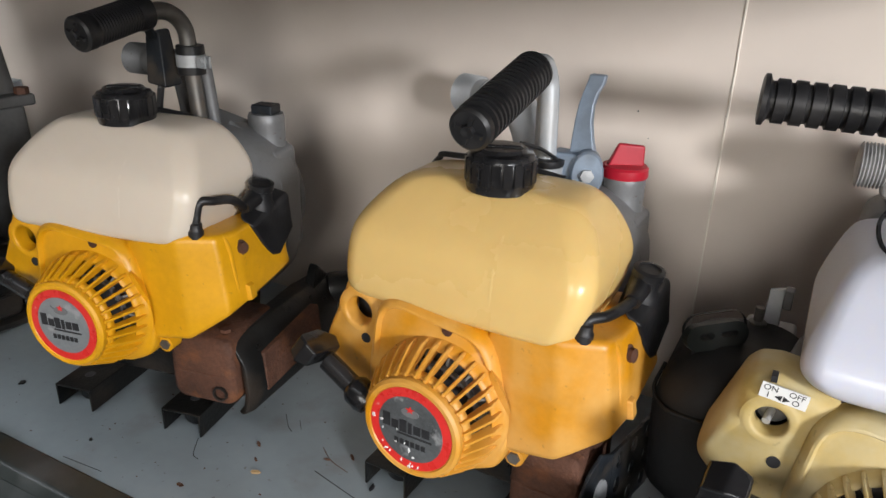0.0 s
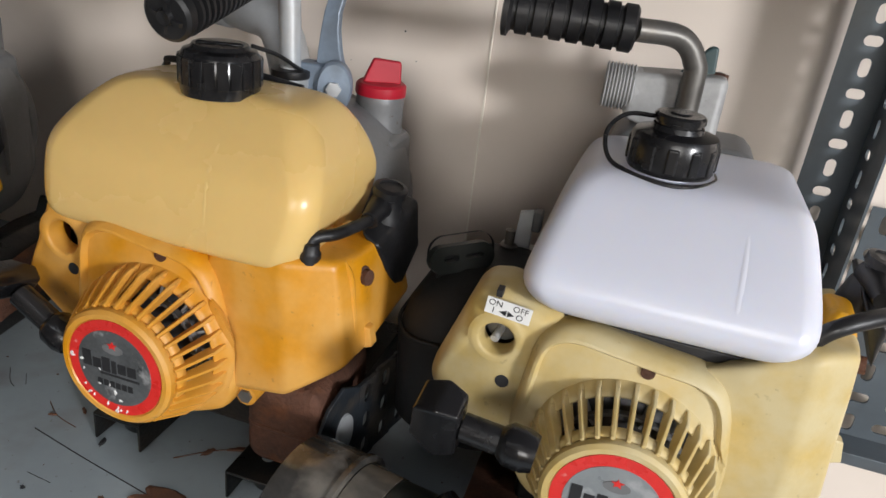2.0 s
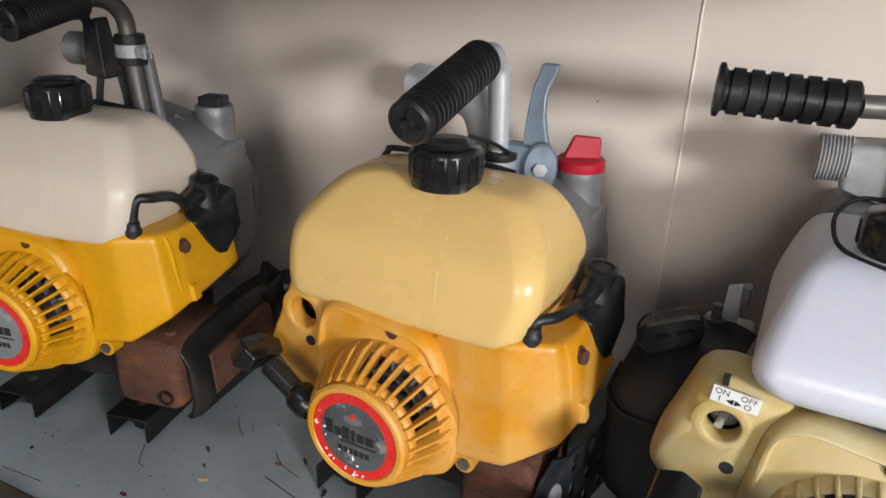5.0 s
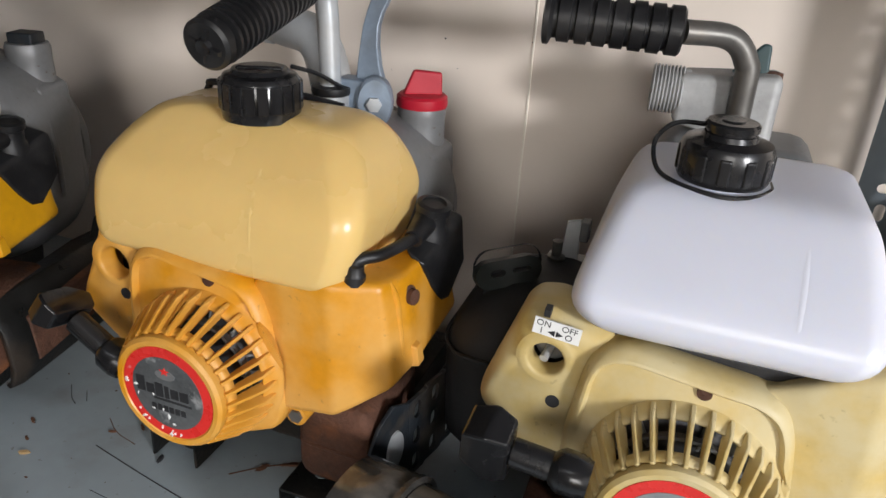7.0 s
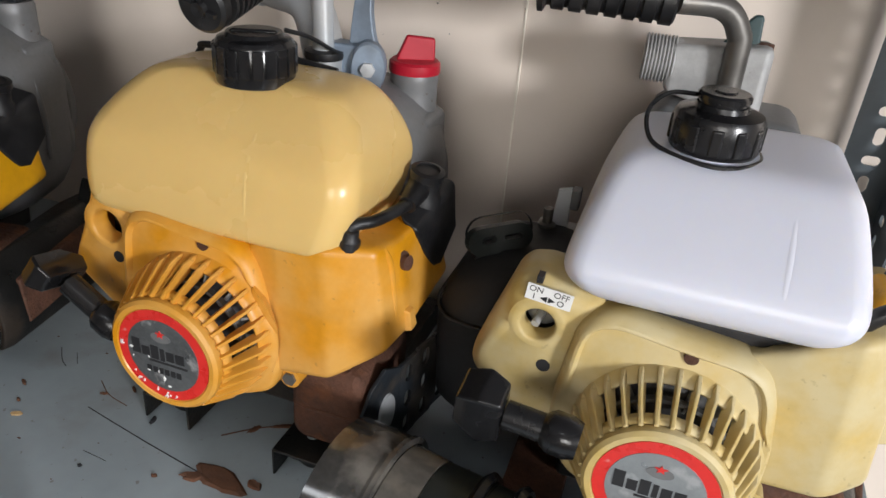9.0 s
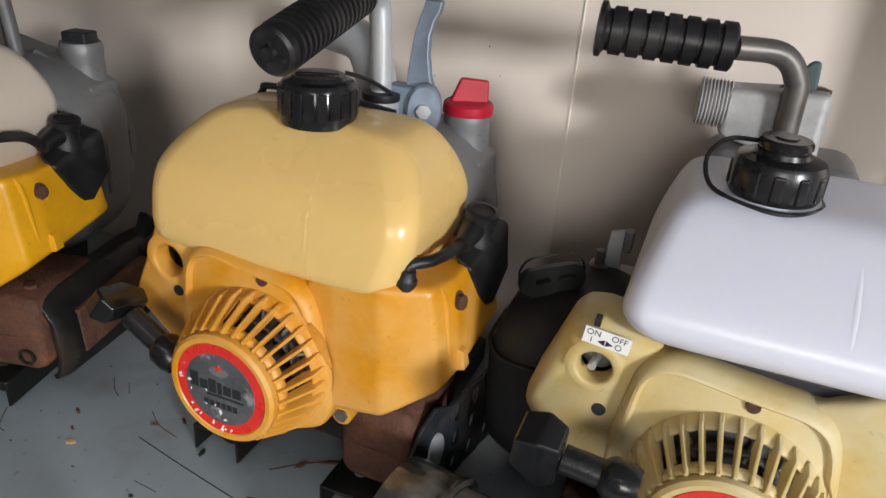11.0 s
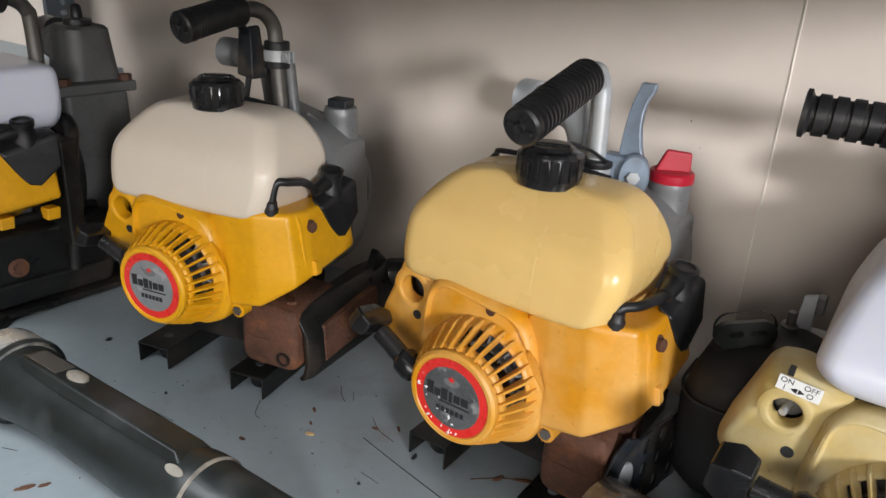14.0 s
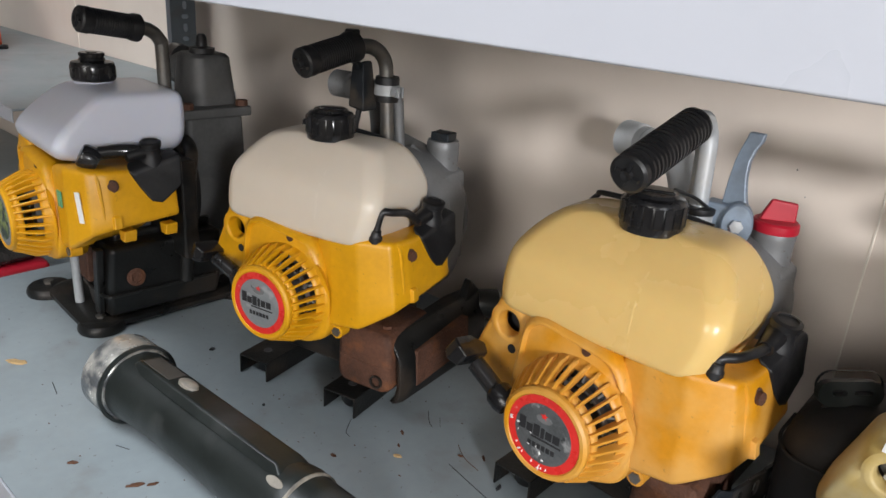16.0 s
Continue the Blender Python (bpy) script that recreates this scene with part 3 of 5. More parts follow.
def shroud_parts(parent, mat, label, wide=False, open_arc=(-30, 98)):
    n = 96
    hx, hz, hr, deep = -0.0795, 0.2, 0.0125, 1.0
    wing = [(-0.050, 0.226), (-0.072, 0.243), (-0.083, 0.242), (-0.094, 0.224), (-0.118, 0.163), (-0.117, 0.154), (-0.098, 0.138), (-0.060, 0.108), (-0.030, 0.10), (-0.030, 0.2)]
    small = (-0.073, 0.1765)
    if wide:
        hx, hz, hr, deep = -0.083, 0.2025, 0.0108, 1.7
        wing = [(-0.046, 0.225), (-0.060, 0.2300), (-0.085, 0.2335), (-0.098, 0.2310), (-0.105, 0.223), (-0.126, 0.164), (-0.125, 0.155), (-0.104, 0.136), (-0.060, 0.108), (-0.030, 0.10), (-0.030, 0.2)]
        small = (-0.0755, 0.1735)
    far = reach(wing, hx, hz, n)
    flat = lambda v: [v] * n
    rings = [(far, flat(0.045)), (far, flat(0.002 + 0.010 * deep))]
    for d, y, lim in ((0.0008, 0.006, 9.0), (0.0022, 0.0032, 8.7), (0.0045, 0.0012, 8.4), (0.0075, 0.0003, 8.1), (0.011, 0.0, 7.8)):
        rings.append(([max(f - d * deep, hr + lim * 0.001) for f in far], flat(0.002 + y * deep)))
    for d, y in ((0.0075, 0.0020), (0.0064, 0.0013), (0.0045, 0.0010), (0.0020, 0.0010), (0.0011, 0.0013), (0.0004, 0.0020), (0.0, 0.0034), (0.0, 0.016)):
        rings.append((flat(hr + d), flat(y)))
    w = part("shroud", loft(dished(hx, hz, rings), None, False), mat, parent, label, angle=60)
    # no hole is cut here, a flat black disc paints its shade
    part("screw_hole_shade", lathe([(0.0045, -0.002), (0.0045, 0.0004), (0.0, 0.0004)], 20), M_INK_SHADE, w, "flat black disc painting the shade of a screw hole", pose(small[0], 0.002, small[1]) @ FRONT)
    if wide:
        # black box paints the shaded slot in the top edge
        part("top_notch_shade", box(-0.0880, 0.0045, 0.2300, -0.0842, 0.0125, 0.2345), M_INK_SHADE, w)
    part("inside", box(-0.100, 0.030, 0.14, 0.05, 0.052, 0.22), M_DARK, w, "dark engine inside")
    arch = [(-0.058, 0.214), (-0.050, 0.2225), (-0.038, 0.2255), (0.030, 0.2165), (0.041, 0.209), (0.050, 0.192), (0.060, 0.155), (0.0625, 0.118), (0.055, 0.100), (0.03, 0.088), (-0.02, 0.085), (-0.05, 0.100), (-0.066, 0.125), (-0.066, 0.160)]
    if wide:
        arch = [(-0.058, 0.214), (-0.050, 0.2225), (-0.038, 0.2255), (0.040, 0.2165), (0.053, 0.209), (0.060, 0.192), (0.066, 0.155), (0.066, 0.118)] + arch[8:]
    far = reach(arch, 0.004, 0.147, n)
    ease = lambda v: max(0.0, min(1.0, v)) ** 2 * (3 - 2 * max(0.0, min(1.0, v)))
    hood = [ease((360 * k / n - 5) / 25) * ease((172 - 360 * k / n) / 22) for k in range(n)]
    rings = [(far, flat(0.03)), (far, flat(0.0005)), ([f - 0.0006 for f in far], flat(-0.0028)), ([f - 0.0020 for f in far], flat(-0.0050)), ([f - 0.0040 for f in far], [-0.0058 - 0.0022 * h for h in hood]),
             ([max(f - 0.0062, 0.0600) for f in far], [-0.0060 - 0.0026 * h for h in hood]), ([max(f - 0.0076, 0.0592) for f in far], [-0.0062 - 0.0008 * h for h in hood]), ([max(f - 0.0090, 0.0585) for f in far], [-0.0064 + 0.0020 * h for h in hood]),
             (flat(0.0562), [-0.0082 + 0.0012 * h for h in hood]), (flat(0.0538), flat(-0.0125)), (flat(0.0520), flat(-0.0180)), (flat(0.0445), flat(-0.0375)), (flat(0.0423), flat(-0.0440))]
    shell = dished(0.004, 0.147, rings)
    bm = loft(shell[:11], None, False)
    vs = [[bm.verts.new(p) for p in r] for r in shell[10:]]
    for k in range(n):
        mid = (360 * (k + 0.5) / n + 90) % 360 - 90
        q = (k + 1) % n
        bm.faces.new((vs[1][k], vs[1][q], vs[2][q], vs[2][k]))
        if not open_arc[0] < mid < open_arc[1]:
            bm.faces.new((vs[0][k], vs[0][q], vs[1][q], vs[1][k]))
    bmesh.ops.remove_doubles(bm, verts=bm.verts, dist=1e-6)
    a = part("front_panel", bm, mat, w, angle=42)
    so = a.modifiers.new("skin", "SOLIDIFY")
    so.thickness, so.offset = 0.0018, -1
    # brown disc stands in for a recess, its shade put into the colour
    part("notch_shade", lathe([(0.0042, 0), (0.0042, 0.0016), (0.0, 0.0016)], 18), M_RUST, w, "", pose(0.008, -0.0052, 0.2105) @ FRONT)
    up = [(0.036, 0.118, 0.216), (0.036, 0.004, 0.216), (0.060, -0.0005, 0.2235), (0.094, -0.0018, 0.2275), (0.1065, 0.0030, 0.2275), (0.127, 0.0135, 0.2265), (0.1335, 0.036, 0.2245), (0.134, 0.118, 0.222)]
    low = [(0.036, 0.118, 0.120), (0.036, 0.004, 0.117), (0.060, -0.0025, 0.1175), (0.1005, -0.0042, 0.1245), (0.112, 0.0000, 0.1315), (0.1365, 0.0115, 0.1475), (0.1425, 0.037, 0.1535), (0.1425, 0.118, 0.160)]
    lift = 0.016 if wide else 0.0
    if wide:
        low = [(x, y, z + d) for (x, y, z), d in zip(low, (0.008, 0.008, 0.012, 0.007, 0.001, -0.009, -0.0105, -0.010))]
        squeeze = lambda p: (p[0] if p[0] < 0.09 else 0.09 + (p[0] - 0.09) * 0.72, p[1], p[2] + (0.016 * min(1.0, max(0.0, (p[0] - 0.05) / 0.045)) if p[2] > 0.2 else 0.0))
        up, low = [squeeze(p) for p in up], [squeeze(p) for p in low]
    up, low = soft_corners(up, 0.0042), soft_corners(low, 0.0042)
    mid = Vector((0.085, 0.06, 0))
    rings = []
    for share, drop, inset in ((0, 0.0, 0.030), (0, 0.0, 0.007), (0, 0.0010, 0.0030), (0, 0.0035, 0.0006), (0, 0.007, 0.0), (0.25, 0, 0.0), (0.5, 0, 0.0), (0.75, 0, 0.0), (1, -0.007, 0.0), (1, -0.004, 0.0005), (1, -0.0018, 0.0017), (1, -0.0005, 0.0038), (1, 0.0, 0.007), (1, 0.0, 0.032)):
        ring = []
        for p, q in zip(low, up):
            v = p + (q - p) * share + Vector((0, 0, drop))
            d = Vector((mid.x - v.x, mid.y - v.y, 0)).normalized()
            ring.append(v + d * inset)
        rings.append(ring)
    s = part("side_cover", loft(rings), mat, w, angle=50)
    part("seam_line", tube([(0.127 - lift * 0.8, 0.072, 0.220 + lift), (0.1335 - lift * 0.7, 0.074, 0.2), (0.1392 - lift * 0.7, 0.076, 0.160)], 0.0012, 8), mat, s)
    if not wide:
        part("cover_flange", tube([(0.1265, 0.024, 0.2235), (0.1312, 0.0255, 0.214), (0.1338, 0.0265, 0.195), (0.1372, 0.028, 0.158)], 0.0022, 8), mat, s)
    part("screw", lathe([(0.0078, 0), (0.0078, 0.005), (0.0055, 0.0055), (0.0055, 0.0095), (0.0, 0.0098)], 18), M_RUST, s, "rusty hex screw", pose(0.1305 - lift * 0.7, 0.041, 0.207 + lift, 0, 82, -12))
    part("tab", hull([(0.139, 0.034, 0.155), (0.139, 0.046, 0.155), (0.1465, 0.035, 0.157), (0.1465, 0.045, 0.157), (0.137, 0.035, 0.173), (0.137, 0.045, 0.173), (0.1440, 0.036, 0.171), (0.1440, 0.044, 0.171)]), mat, s, "", pose(-lift * 0.7, 0, 0), bevel=0.0012)
    lug = part("lug", lathe([(0.008, 0.0), (0.008, 0.014), (0.004, 0.014), (0.004, 0.0)], 18, None, False), mat, w, "", pose(0.066, 0.006, 0.110) @ FRONT @ pose(0, 0, -0.012))
    part("lug_screw", lathe([(0.0055, 0), (0.0055, 0.004), (0.0, 0.004)], 6), M_STEEL, lug, "", pose(0.066, 0.006, 0.110) @ FRONT)
    part("rear_cover", hull([(-0.085, 0.05, 0.215), (0.052, 0.05, 0.216), (0.052, 0.118, 0.216), (-0.075, 0.118, 0.215), (-0.095, 0.05, 0.14), (0.052, 0.05, 0.118), (0.052, 0.118, 0.118), (-0.09, 0.118, 0.13)]), M_DARK, w, "dark engine block", bevel=0.004)
    return w


def plug_part(parent, cable=True, dx=0.0, dz=0.0, rise=0.0):
    up = pose(dx, 0, dz)
    b = part("plug_boot", hull([(0.120, 0.062, 0.229), (0.136, 0.060, 0.221), (0.1425, 0.082, 0.181), (0.1445, 0.096, 0.178), (0.1465, 0.124, 0.200), (0.142, 0.126, 0.238), (0.118, 0.126, 0.243), (0.116, 0.080, 0.240)]), M_RUB, parent, "black rubber spark plug boot", up, bevel=0.005, segs=3)
    part("plug_cap", lathe([(0.015, 0), (0.0135, 0.016), (0.0112, 0.020), (0.011, 0.030), (0.0125, 0.031), (0.0125, 0.0365), (0.009, 0.0375), (0.009, 0.036), (0.0, 0.036)], 22), M_RUB, b, "", up @ pose(0.124, 0.094, 0.2195, 4, 10, 0))
    part("plug_elbow", tube([(0.125, 0.095, 0.242), (0.1265, 0.079, 0.242), (0.127, 0.062, 0.239)], 0.009, 14, None, True, (0.0105, 0.0065)), M_RUB, b, "", up)
    if cable == "right":
        part("lead", tube([(0.088, 0.016, 0.226), (0.091, 0.016, 0.244), (0.104, 0.018, 0.256), (0.126, 0.030, 0.262), (0.150, 0.050, 0.262), (0.156, 0.080, 0.258), (0.136, 0.100, 0.252)], 0.0052, 12), M_RUB, b)
        part("flap", hull([(0.100, 0.040, 0.236), (0.122, 0.042, 0.234), (0.104, 0.044, 0.252), (0.116, 0.044, 0.251), (0.100, 0.080, 0.236), (0.126, 0.080, 0.234), (0.104, 0.080, 0.250), (0.120, 0.080, 0.248)]), M_YEL, b, "yellow inner cover", None, bevel=0.005, segs=3)
    elif cable:
        part("lead", tube([(0.127, 0.064, 0.239), (0.1255, 0.046, 0.241 + rise * 0.7), (0.1195, 0.026, 0.241 + rise), (0.1120, 0.0165, 0.2410 + rise), (0.1085, 0.0130, 0.238), (0.108, 0.0125, 0.228)], 0.0042, 12), M_RUB, b)
        part("grommet", lathe([(0.0072, -0.004), (0.0072, 0.0020), (0.0060, 0.0035), (0.0056, 0.009), (0.004, 0.010)], 18), M_RUB, b, "", pose(0.108, 0.0125, 0.2285, 0, 4, 0))
    else:
        part("loose_cap", lathe([(0.0135, -0.012), (0.0145, -0.006), (0.0145, 0.006), (0.0125, 0.009), (0.008, 0.0095), (0.0, 0.0085)], 24), M_BLACK, b, "", pose(0.104, 0.026, 0.238, 62, 0, -20))
        part("cap_arm", tube([(0.125, 0.082, 0.243), (0.118, 0.060, 0.245), (0.108, 0.038, 0.243)], 0.008, 12, None, True, (0.0095, 0.0075)), M_BLACK, b)
    return b


def rail_part(parent, x, y0, y1, w=0.046, h=0.027, z=0.0, mat=None):
    t = 0.0025
    prof = [(x - w / 2, z), (x - w / 2, z + h), (x + w / 2, z + h), (x + w / 2, z), (x + w / 2 - t, z), (x + w / 2 - t, z + h - t), (x - w / 2 + t, z + h - t), (x - w / 2 + t, z)]
    r = part("mounting_rail", loft([[(a, y0, b) for a, b in prof], [(a, y1, b) for a, b in prof]]), mat or M_GRIME, parent, "folded steel mounting rail", None, smooth=False, bevel=0.0012)
    part("rail_hole", lathe([(0.0055, 0.0), (0.0055, 0.0009), (0.0, 0.0009)], 16), M_DARK if mat or z < 0 else M_SHELF, r, "", pose(x, y0 + 0.028, z + h - 0.0006))
    for y in (y0 + 0.03, y1 - 0.03):
        part("rubber_foot", lathe([(0.0115, 0.0), (0.0135, 0.003), (0.0135, h - t), (0.0, h - t)], 20), M_RUB, r, "", pose(x, y, z))
    return r


def muffler_part(parent, z=0.0, guard="plain"):
    mx, wide = (0.092, 0.82) if guard == "plain" else (0.0865, 0.68)
    rings = []
    for y, hx, hz, r in ((0.019, 0.036, 0.029, 0.010), (0.0215, 0.042, 0.035, 0.012), (0.027, 0.044, 0.0375, 0.014), (0.105, 0.044, 0.0375, 0.014), (0.114, 0.036, 0.03, 0.012)):
        rings.append([(a, y, b) for a, b, _ in rounded(mx, 0.0765 + z, hx * wide, hz, r, 0, 6)])
    mu = part("muffler", loft(rings), M_RUST, parent, "rusty pressed steel muffler", angle=50)
    part("muffler_seam", tube([(mx + a * wide, y, 0.0735 + z) for a, y in ((-0.0445, 0.034), (-0.041, 0.0225), (-0.028, 0.0195), (0.0, 0.0188), (0.029, 0.0195), (0.042, 0.0225))], 0.0016, 8), M_RUST, mu)
    part("tail_pipe", lathe([(0.008, 0.0), (0.008, 0.014), (0.0062, 0.014), (0.0062, 0.0)], 18, None, False), M_GRIME, mu, "", pose(0.112, 0.030, 0.055 + z) @ FRONT)
    if guard == "plain":
        edge = [(0.124, 0.030), (0.131, 0.026), (0.136, 0.034), (0.150, 0.150), (0.149, 0.196), (0.140, 0.200), (0.128, 0.150)]
        rings = []
        for h, d, lean in ((0.028, 0.004, 0.002), (0.031, 0.0, 0.004), (0.050, -0.001, 0.007), (0.085, -0.001, 0.004), (0.104, 0.001, -0.004), (0.110, 0.004, -0.010)):
            rings.append([(x + lean - d, y + (0.012 * (h - 0.03) / 0.08 if y > 0.1 else 0.0), h + z + 0.10 * (y - 0.03) * (0.35 if h < 0.06 else 0.16)) for x, y in edge])
        part("heat_guard", loft(rings), M_GRIME, mu, "sooty black heat guard", None, bevel=0.004, segs=3)
        panel = hull([(0.1475, 0.050, 0.046 + z), (0.1600, 0.150, 0.058 + z), (0.1445, 0.050, 0.090 + z), (0.1565, 0.150, 0.100 + z), (0.136, 0.052, 0.046 + z), (0.148, 0.150, 0.058 + z), (0.134, 0.052, 0.090 + z), (0.146, 0.150, 0.100 + z)])
        part("guard_panel", panel, M_RUST, mu, "scorched rusty guard face", None, bevel=0.002)
        part("ear", hull([(0.126, 0.170, 0.105 + z), (0.142, 0.165, 0.105 + z), (0.128, 0.186, 0.132 + z), (0.138, 0.184, 0.132 + z), (0.130, 0.210, 0.112 + z), (0.142, 0.206, 0.110 + z)]), M_GRIME, mu, "", None, bevel=0.003)
        part("outlet_stub", lathe([(0.018, 0.0), (0.019, 0.004), (0.019, 0.026), (0.015, 0.028), (0.015, 0.010), (0.0, 0.010)], 24), M_GRIME, mu, "", pose(0.140, 0.205, 0.092 + z, 0, 90, 35))
        for k, zz in ((0, 0.112), (1, 0.112)):
            part("guard_bolt", lathe([(0.0055, 0.0), (0.0055, 0.005), (0.0, 0.0055)], 6), M_RUST, mu, "", pose(0.110 - 0.034 * k, 0.040, zz + z))
    else:
        gm = pose(0.1165, 0.002, z, 0, 0, 78)
        cells = []
        for k in range(6):
            for q in range(3):
                x0, z0 = 0.060 + 0.0245 * k, 0.026 + 0.0255 * q + 0.002 * k
                cells.append((x0, z0, x0 + 0.0245, z0 + 0.0255, x0 + 0.012, z0 + 0.0128, 0.0095, 0.016))
        hg = part("heat_guard", prism([(0.060, 0.0265), (0.060, 0.1025), (0.040, 0.112), (0.022, 0.102), (0.012, 0.085), (0.012, 0.05), (0.022, 0.022), (0.045, 0.018)], [], -0.0015, 0.0015), M_PLATE, mu, "flaking perforated heat guard plate", gm, bevel=0.0008)
        for k in range(6):
            part("guard_strip", slotted_plate(cells[3 * k:3 * k + 3], -0.0015, 0.0015), M_PLATE, hg, "", gm, smooth=False)
        part("guard_dimple", lathe([(0.013, 0), (0.0125, 0.0022), (0.008, 0.003), (0.0, 0.003)], 24), M_ZINC, mu, "", pose(0.1262, 0.043, 0.07 + z, 0, 90, -12) @ Matrix.Diagonal((1.35, 0.8, 1, 1)))
    return mu


def pump_part(parent, red):
    """The cast water pump behind the engine with its filler neck."""
    rings = []
    for y, cx, cz, hx, hz, r in ((0.125, 0.025, 0.185, 0.060, 0.085, 0.04), (0.145, 0.022, 0.187, 0.076, 0.098, 0.06), (0.175, 0.020, 0.186, 0.082, 0.102, 0.066), (0.215, 0.020, 0.184, 0.082, 0.098, 0.066), (0.24, 0.020, 0.182, 0.072, 0.088, 0.06)):
        rings.append([(a, y, b) for a, b, _ in rounded(cx, cz, hx, hz, r, 0, 7)])
    body = part("pump_body", loft(rings), M_ALU, parent, "dull cast aluminium pump body", angle=60)
    part("pump_rib", tube([(0.0, 0.140, 0.288), (0.035, 0.139, 0.280), (0.074, 0.139, 0.250), (0.094, 0.139, 0.205), (0.098, 0.140, 0.15)], 0.006, 10), M_ALU, body)
    part("pump_flange", lathe([(0.080, 0.0), (0.083, 0.003), (0.083, 0.012), (0.080, 0.015), (0.0, 0.015)], 48), M_ALU, body, "", pose(0.012, 0.235, 0.188, -90, 0, 0))
    part("casting_web", hull([(0.0, 0.172, 0.298), (0.0, 0.212, 0.298), (0.058, 0.180, 0.276), (0.058, 0.228, 0.276), (0.094, 0.184, 0.256), (0.094, 0.228, 0.256), (0.0, 0.168, 0.22), (0.100, 0.178, 0.140), (0.100, 0.228, 0.140), (0.0, 0.214, 0.22)]), M_ALU, body, "", None, bevel=0.012, segs=4)
    neck = part("filler_neck", lathe([(0.030, -0.085), (0.027, -0.055), (0.0222, -0.034), (0.0205, -0.022), (0.0202, -0.003), (0.0206, 0.0), (0.0206, 0.008), (0.019, 0.012), (0.0, 0.012)], 36), M_ALU, body, "", pose(0.069, 0.212, 0.283))
    part("pump_web", hull([(0.062, 0.190, 0.262), (0.068, 0.188, 0.262), (0.010, 0.176, 0.300), (0.016, 0.172, 0.300), (0.010, 0.186, 0.292), (0.060, 0.205, 0.245)]), M_ALU, body, "", None, bevel=0.003)
    for dx, dy, r in ((0.0, 0.0, 0.0045), (0.014, 0.012, 0.0032)):
        part("sweep_rib", tube([(0.030 + dx, 0.166 + dy, 0.288), (0.062 + dx, 0.166 + dy, 0.268), (0.082 + dx, 0.168 + dy, 0.236), (0.088 + dx, 0.170 + dy, 0.198), (0.087 + dx, 0.170 + dy, 0.15)], r, 10), M_ALU, body)
    c = pose(0.069, 0.212, 0.288)
    if red:
        plug = part("filler_plug", lathe([(0.0216, 0.002), (0.0219, 0.004), (0.0216, 0.010), (0.0195, 0.012), (0.0, 0.0125)], 36), M_RED, body, "red plastic filler plug", c)
        part("plug_fin", hull([(sx * 0.0165, sy * 0.0042, 0.011) for sx in (-1, 1) for sy in (-1, 1)] + [(-0.008, sy * 0.003, 0.032) for sy in (-1, 1)] + [(0.016, sy * 0.003, 0.030) for sy in (-1, 1)]), M_RED, plug, "", c @ pose(0, 0, 0, 0, 0, 28), bevel=0.002)
    else:
        plug = part("filler_plug", lathe([(0.019, 0.0), (0.0195, 0.005), (0.0, 0.0055)], 24), M_ALU, body, "grey filler plug with square head", c)
        part("plug_head", box(-0.013, -0.011, 0.005, 0.013, 0.011, 0.017), M_PLATE, plug, "", c, bevel=0.002)
    return body


def tube_handle(parent, path, radius, grip_a, grip_b, style, mat):
    h = part("handle_tube", tube(path, radius, 14), mat, parent, "bent steel handle tube")
    m = along(grip_a, grip_b)
    ln = (Vector(grip_b) - Vector(grip_a)).length
    r = 0.0162
    prof = [(0.0, 0.0), (r * 0.86, 0.0), (r, 0.002), (r, 0.008)]
    if style == "fine":
        k = 17
        z0, st = 0.010, (ln - 0.014) / 17
        for i in range(k):
            prof += [(r * 0.82, z0 + st * i), (r * 0.82, z0 + st * (i + 0.35)), (r * 1.04, z0 + st * (i + 0.45)), (r * 1.03, z0 + st * (i + 0.9))]
        prof += [(r * 0.92, ln - 0.004), (r * 0.8, ln), (0.0, ln)]
    elif style == "bands":
        prof = [(0.0, 0.0), (r * 1.0, 0.0), (r * 1.2, 0.001), (r * 1.2, 0.0045), (r * 0.98, 0.006)]
        st = (ln - 0.008) / 7
        for i in range(7):
            z0 = 0.007 + st * i
            prof += [(r * 0.9, z0), (r * 0.9, z0 + st * 0.2), (r * 1.04, z0 + st * 0.28), (r * 1.04, z0 + st * 0.94)]
        prof += [(r * 0.9, ln), (0.0, ln)]
    else:
        prof += [(r * 1.02, 0.012), (r * 0.97, 0.014)]
        st = (ln - 0.03) / 16
        for i in range(16):
            prof += [(r * 0.95, 0.016 + st * i), (r * 0.985, 0.016 + st * (i + 0.5))]
        prof += [(r * 1.1, ln - 0.01), (r * 1.1, ln - 0.003), (r * 0.7, ln), (0.0, ln)]
    g = part("handle_grip", lathe(prof, 32), M_RUB, h, "dusty black ribbed rubber grip", m, angle=28)
    if style != "bands":
        for turn in (20, 110):
            part("end_bar", hull([(sx * 0.012, sy * 0.0022, 0.001) for sx in (-1, 1) for sy in (-1, 1)] + [(sx * 0.010, sy * 0.0012, -0.0022) for sx in (-1, 1) for sy in (-1, 1)]), M_RUB, g, "", m @ Matrix.Rotation(radians(turn), 4, "Z"))
        part("end_hub", lathe([(0.0055, 0.0005), (0.0045, -0.0034), (0.0025, -0.0030), (0.0, -0.0022)], 16), M_RUB, g, "", m)
    return h


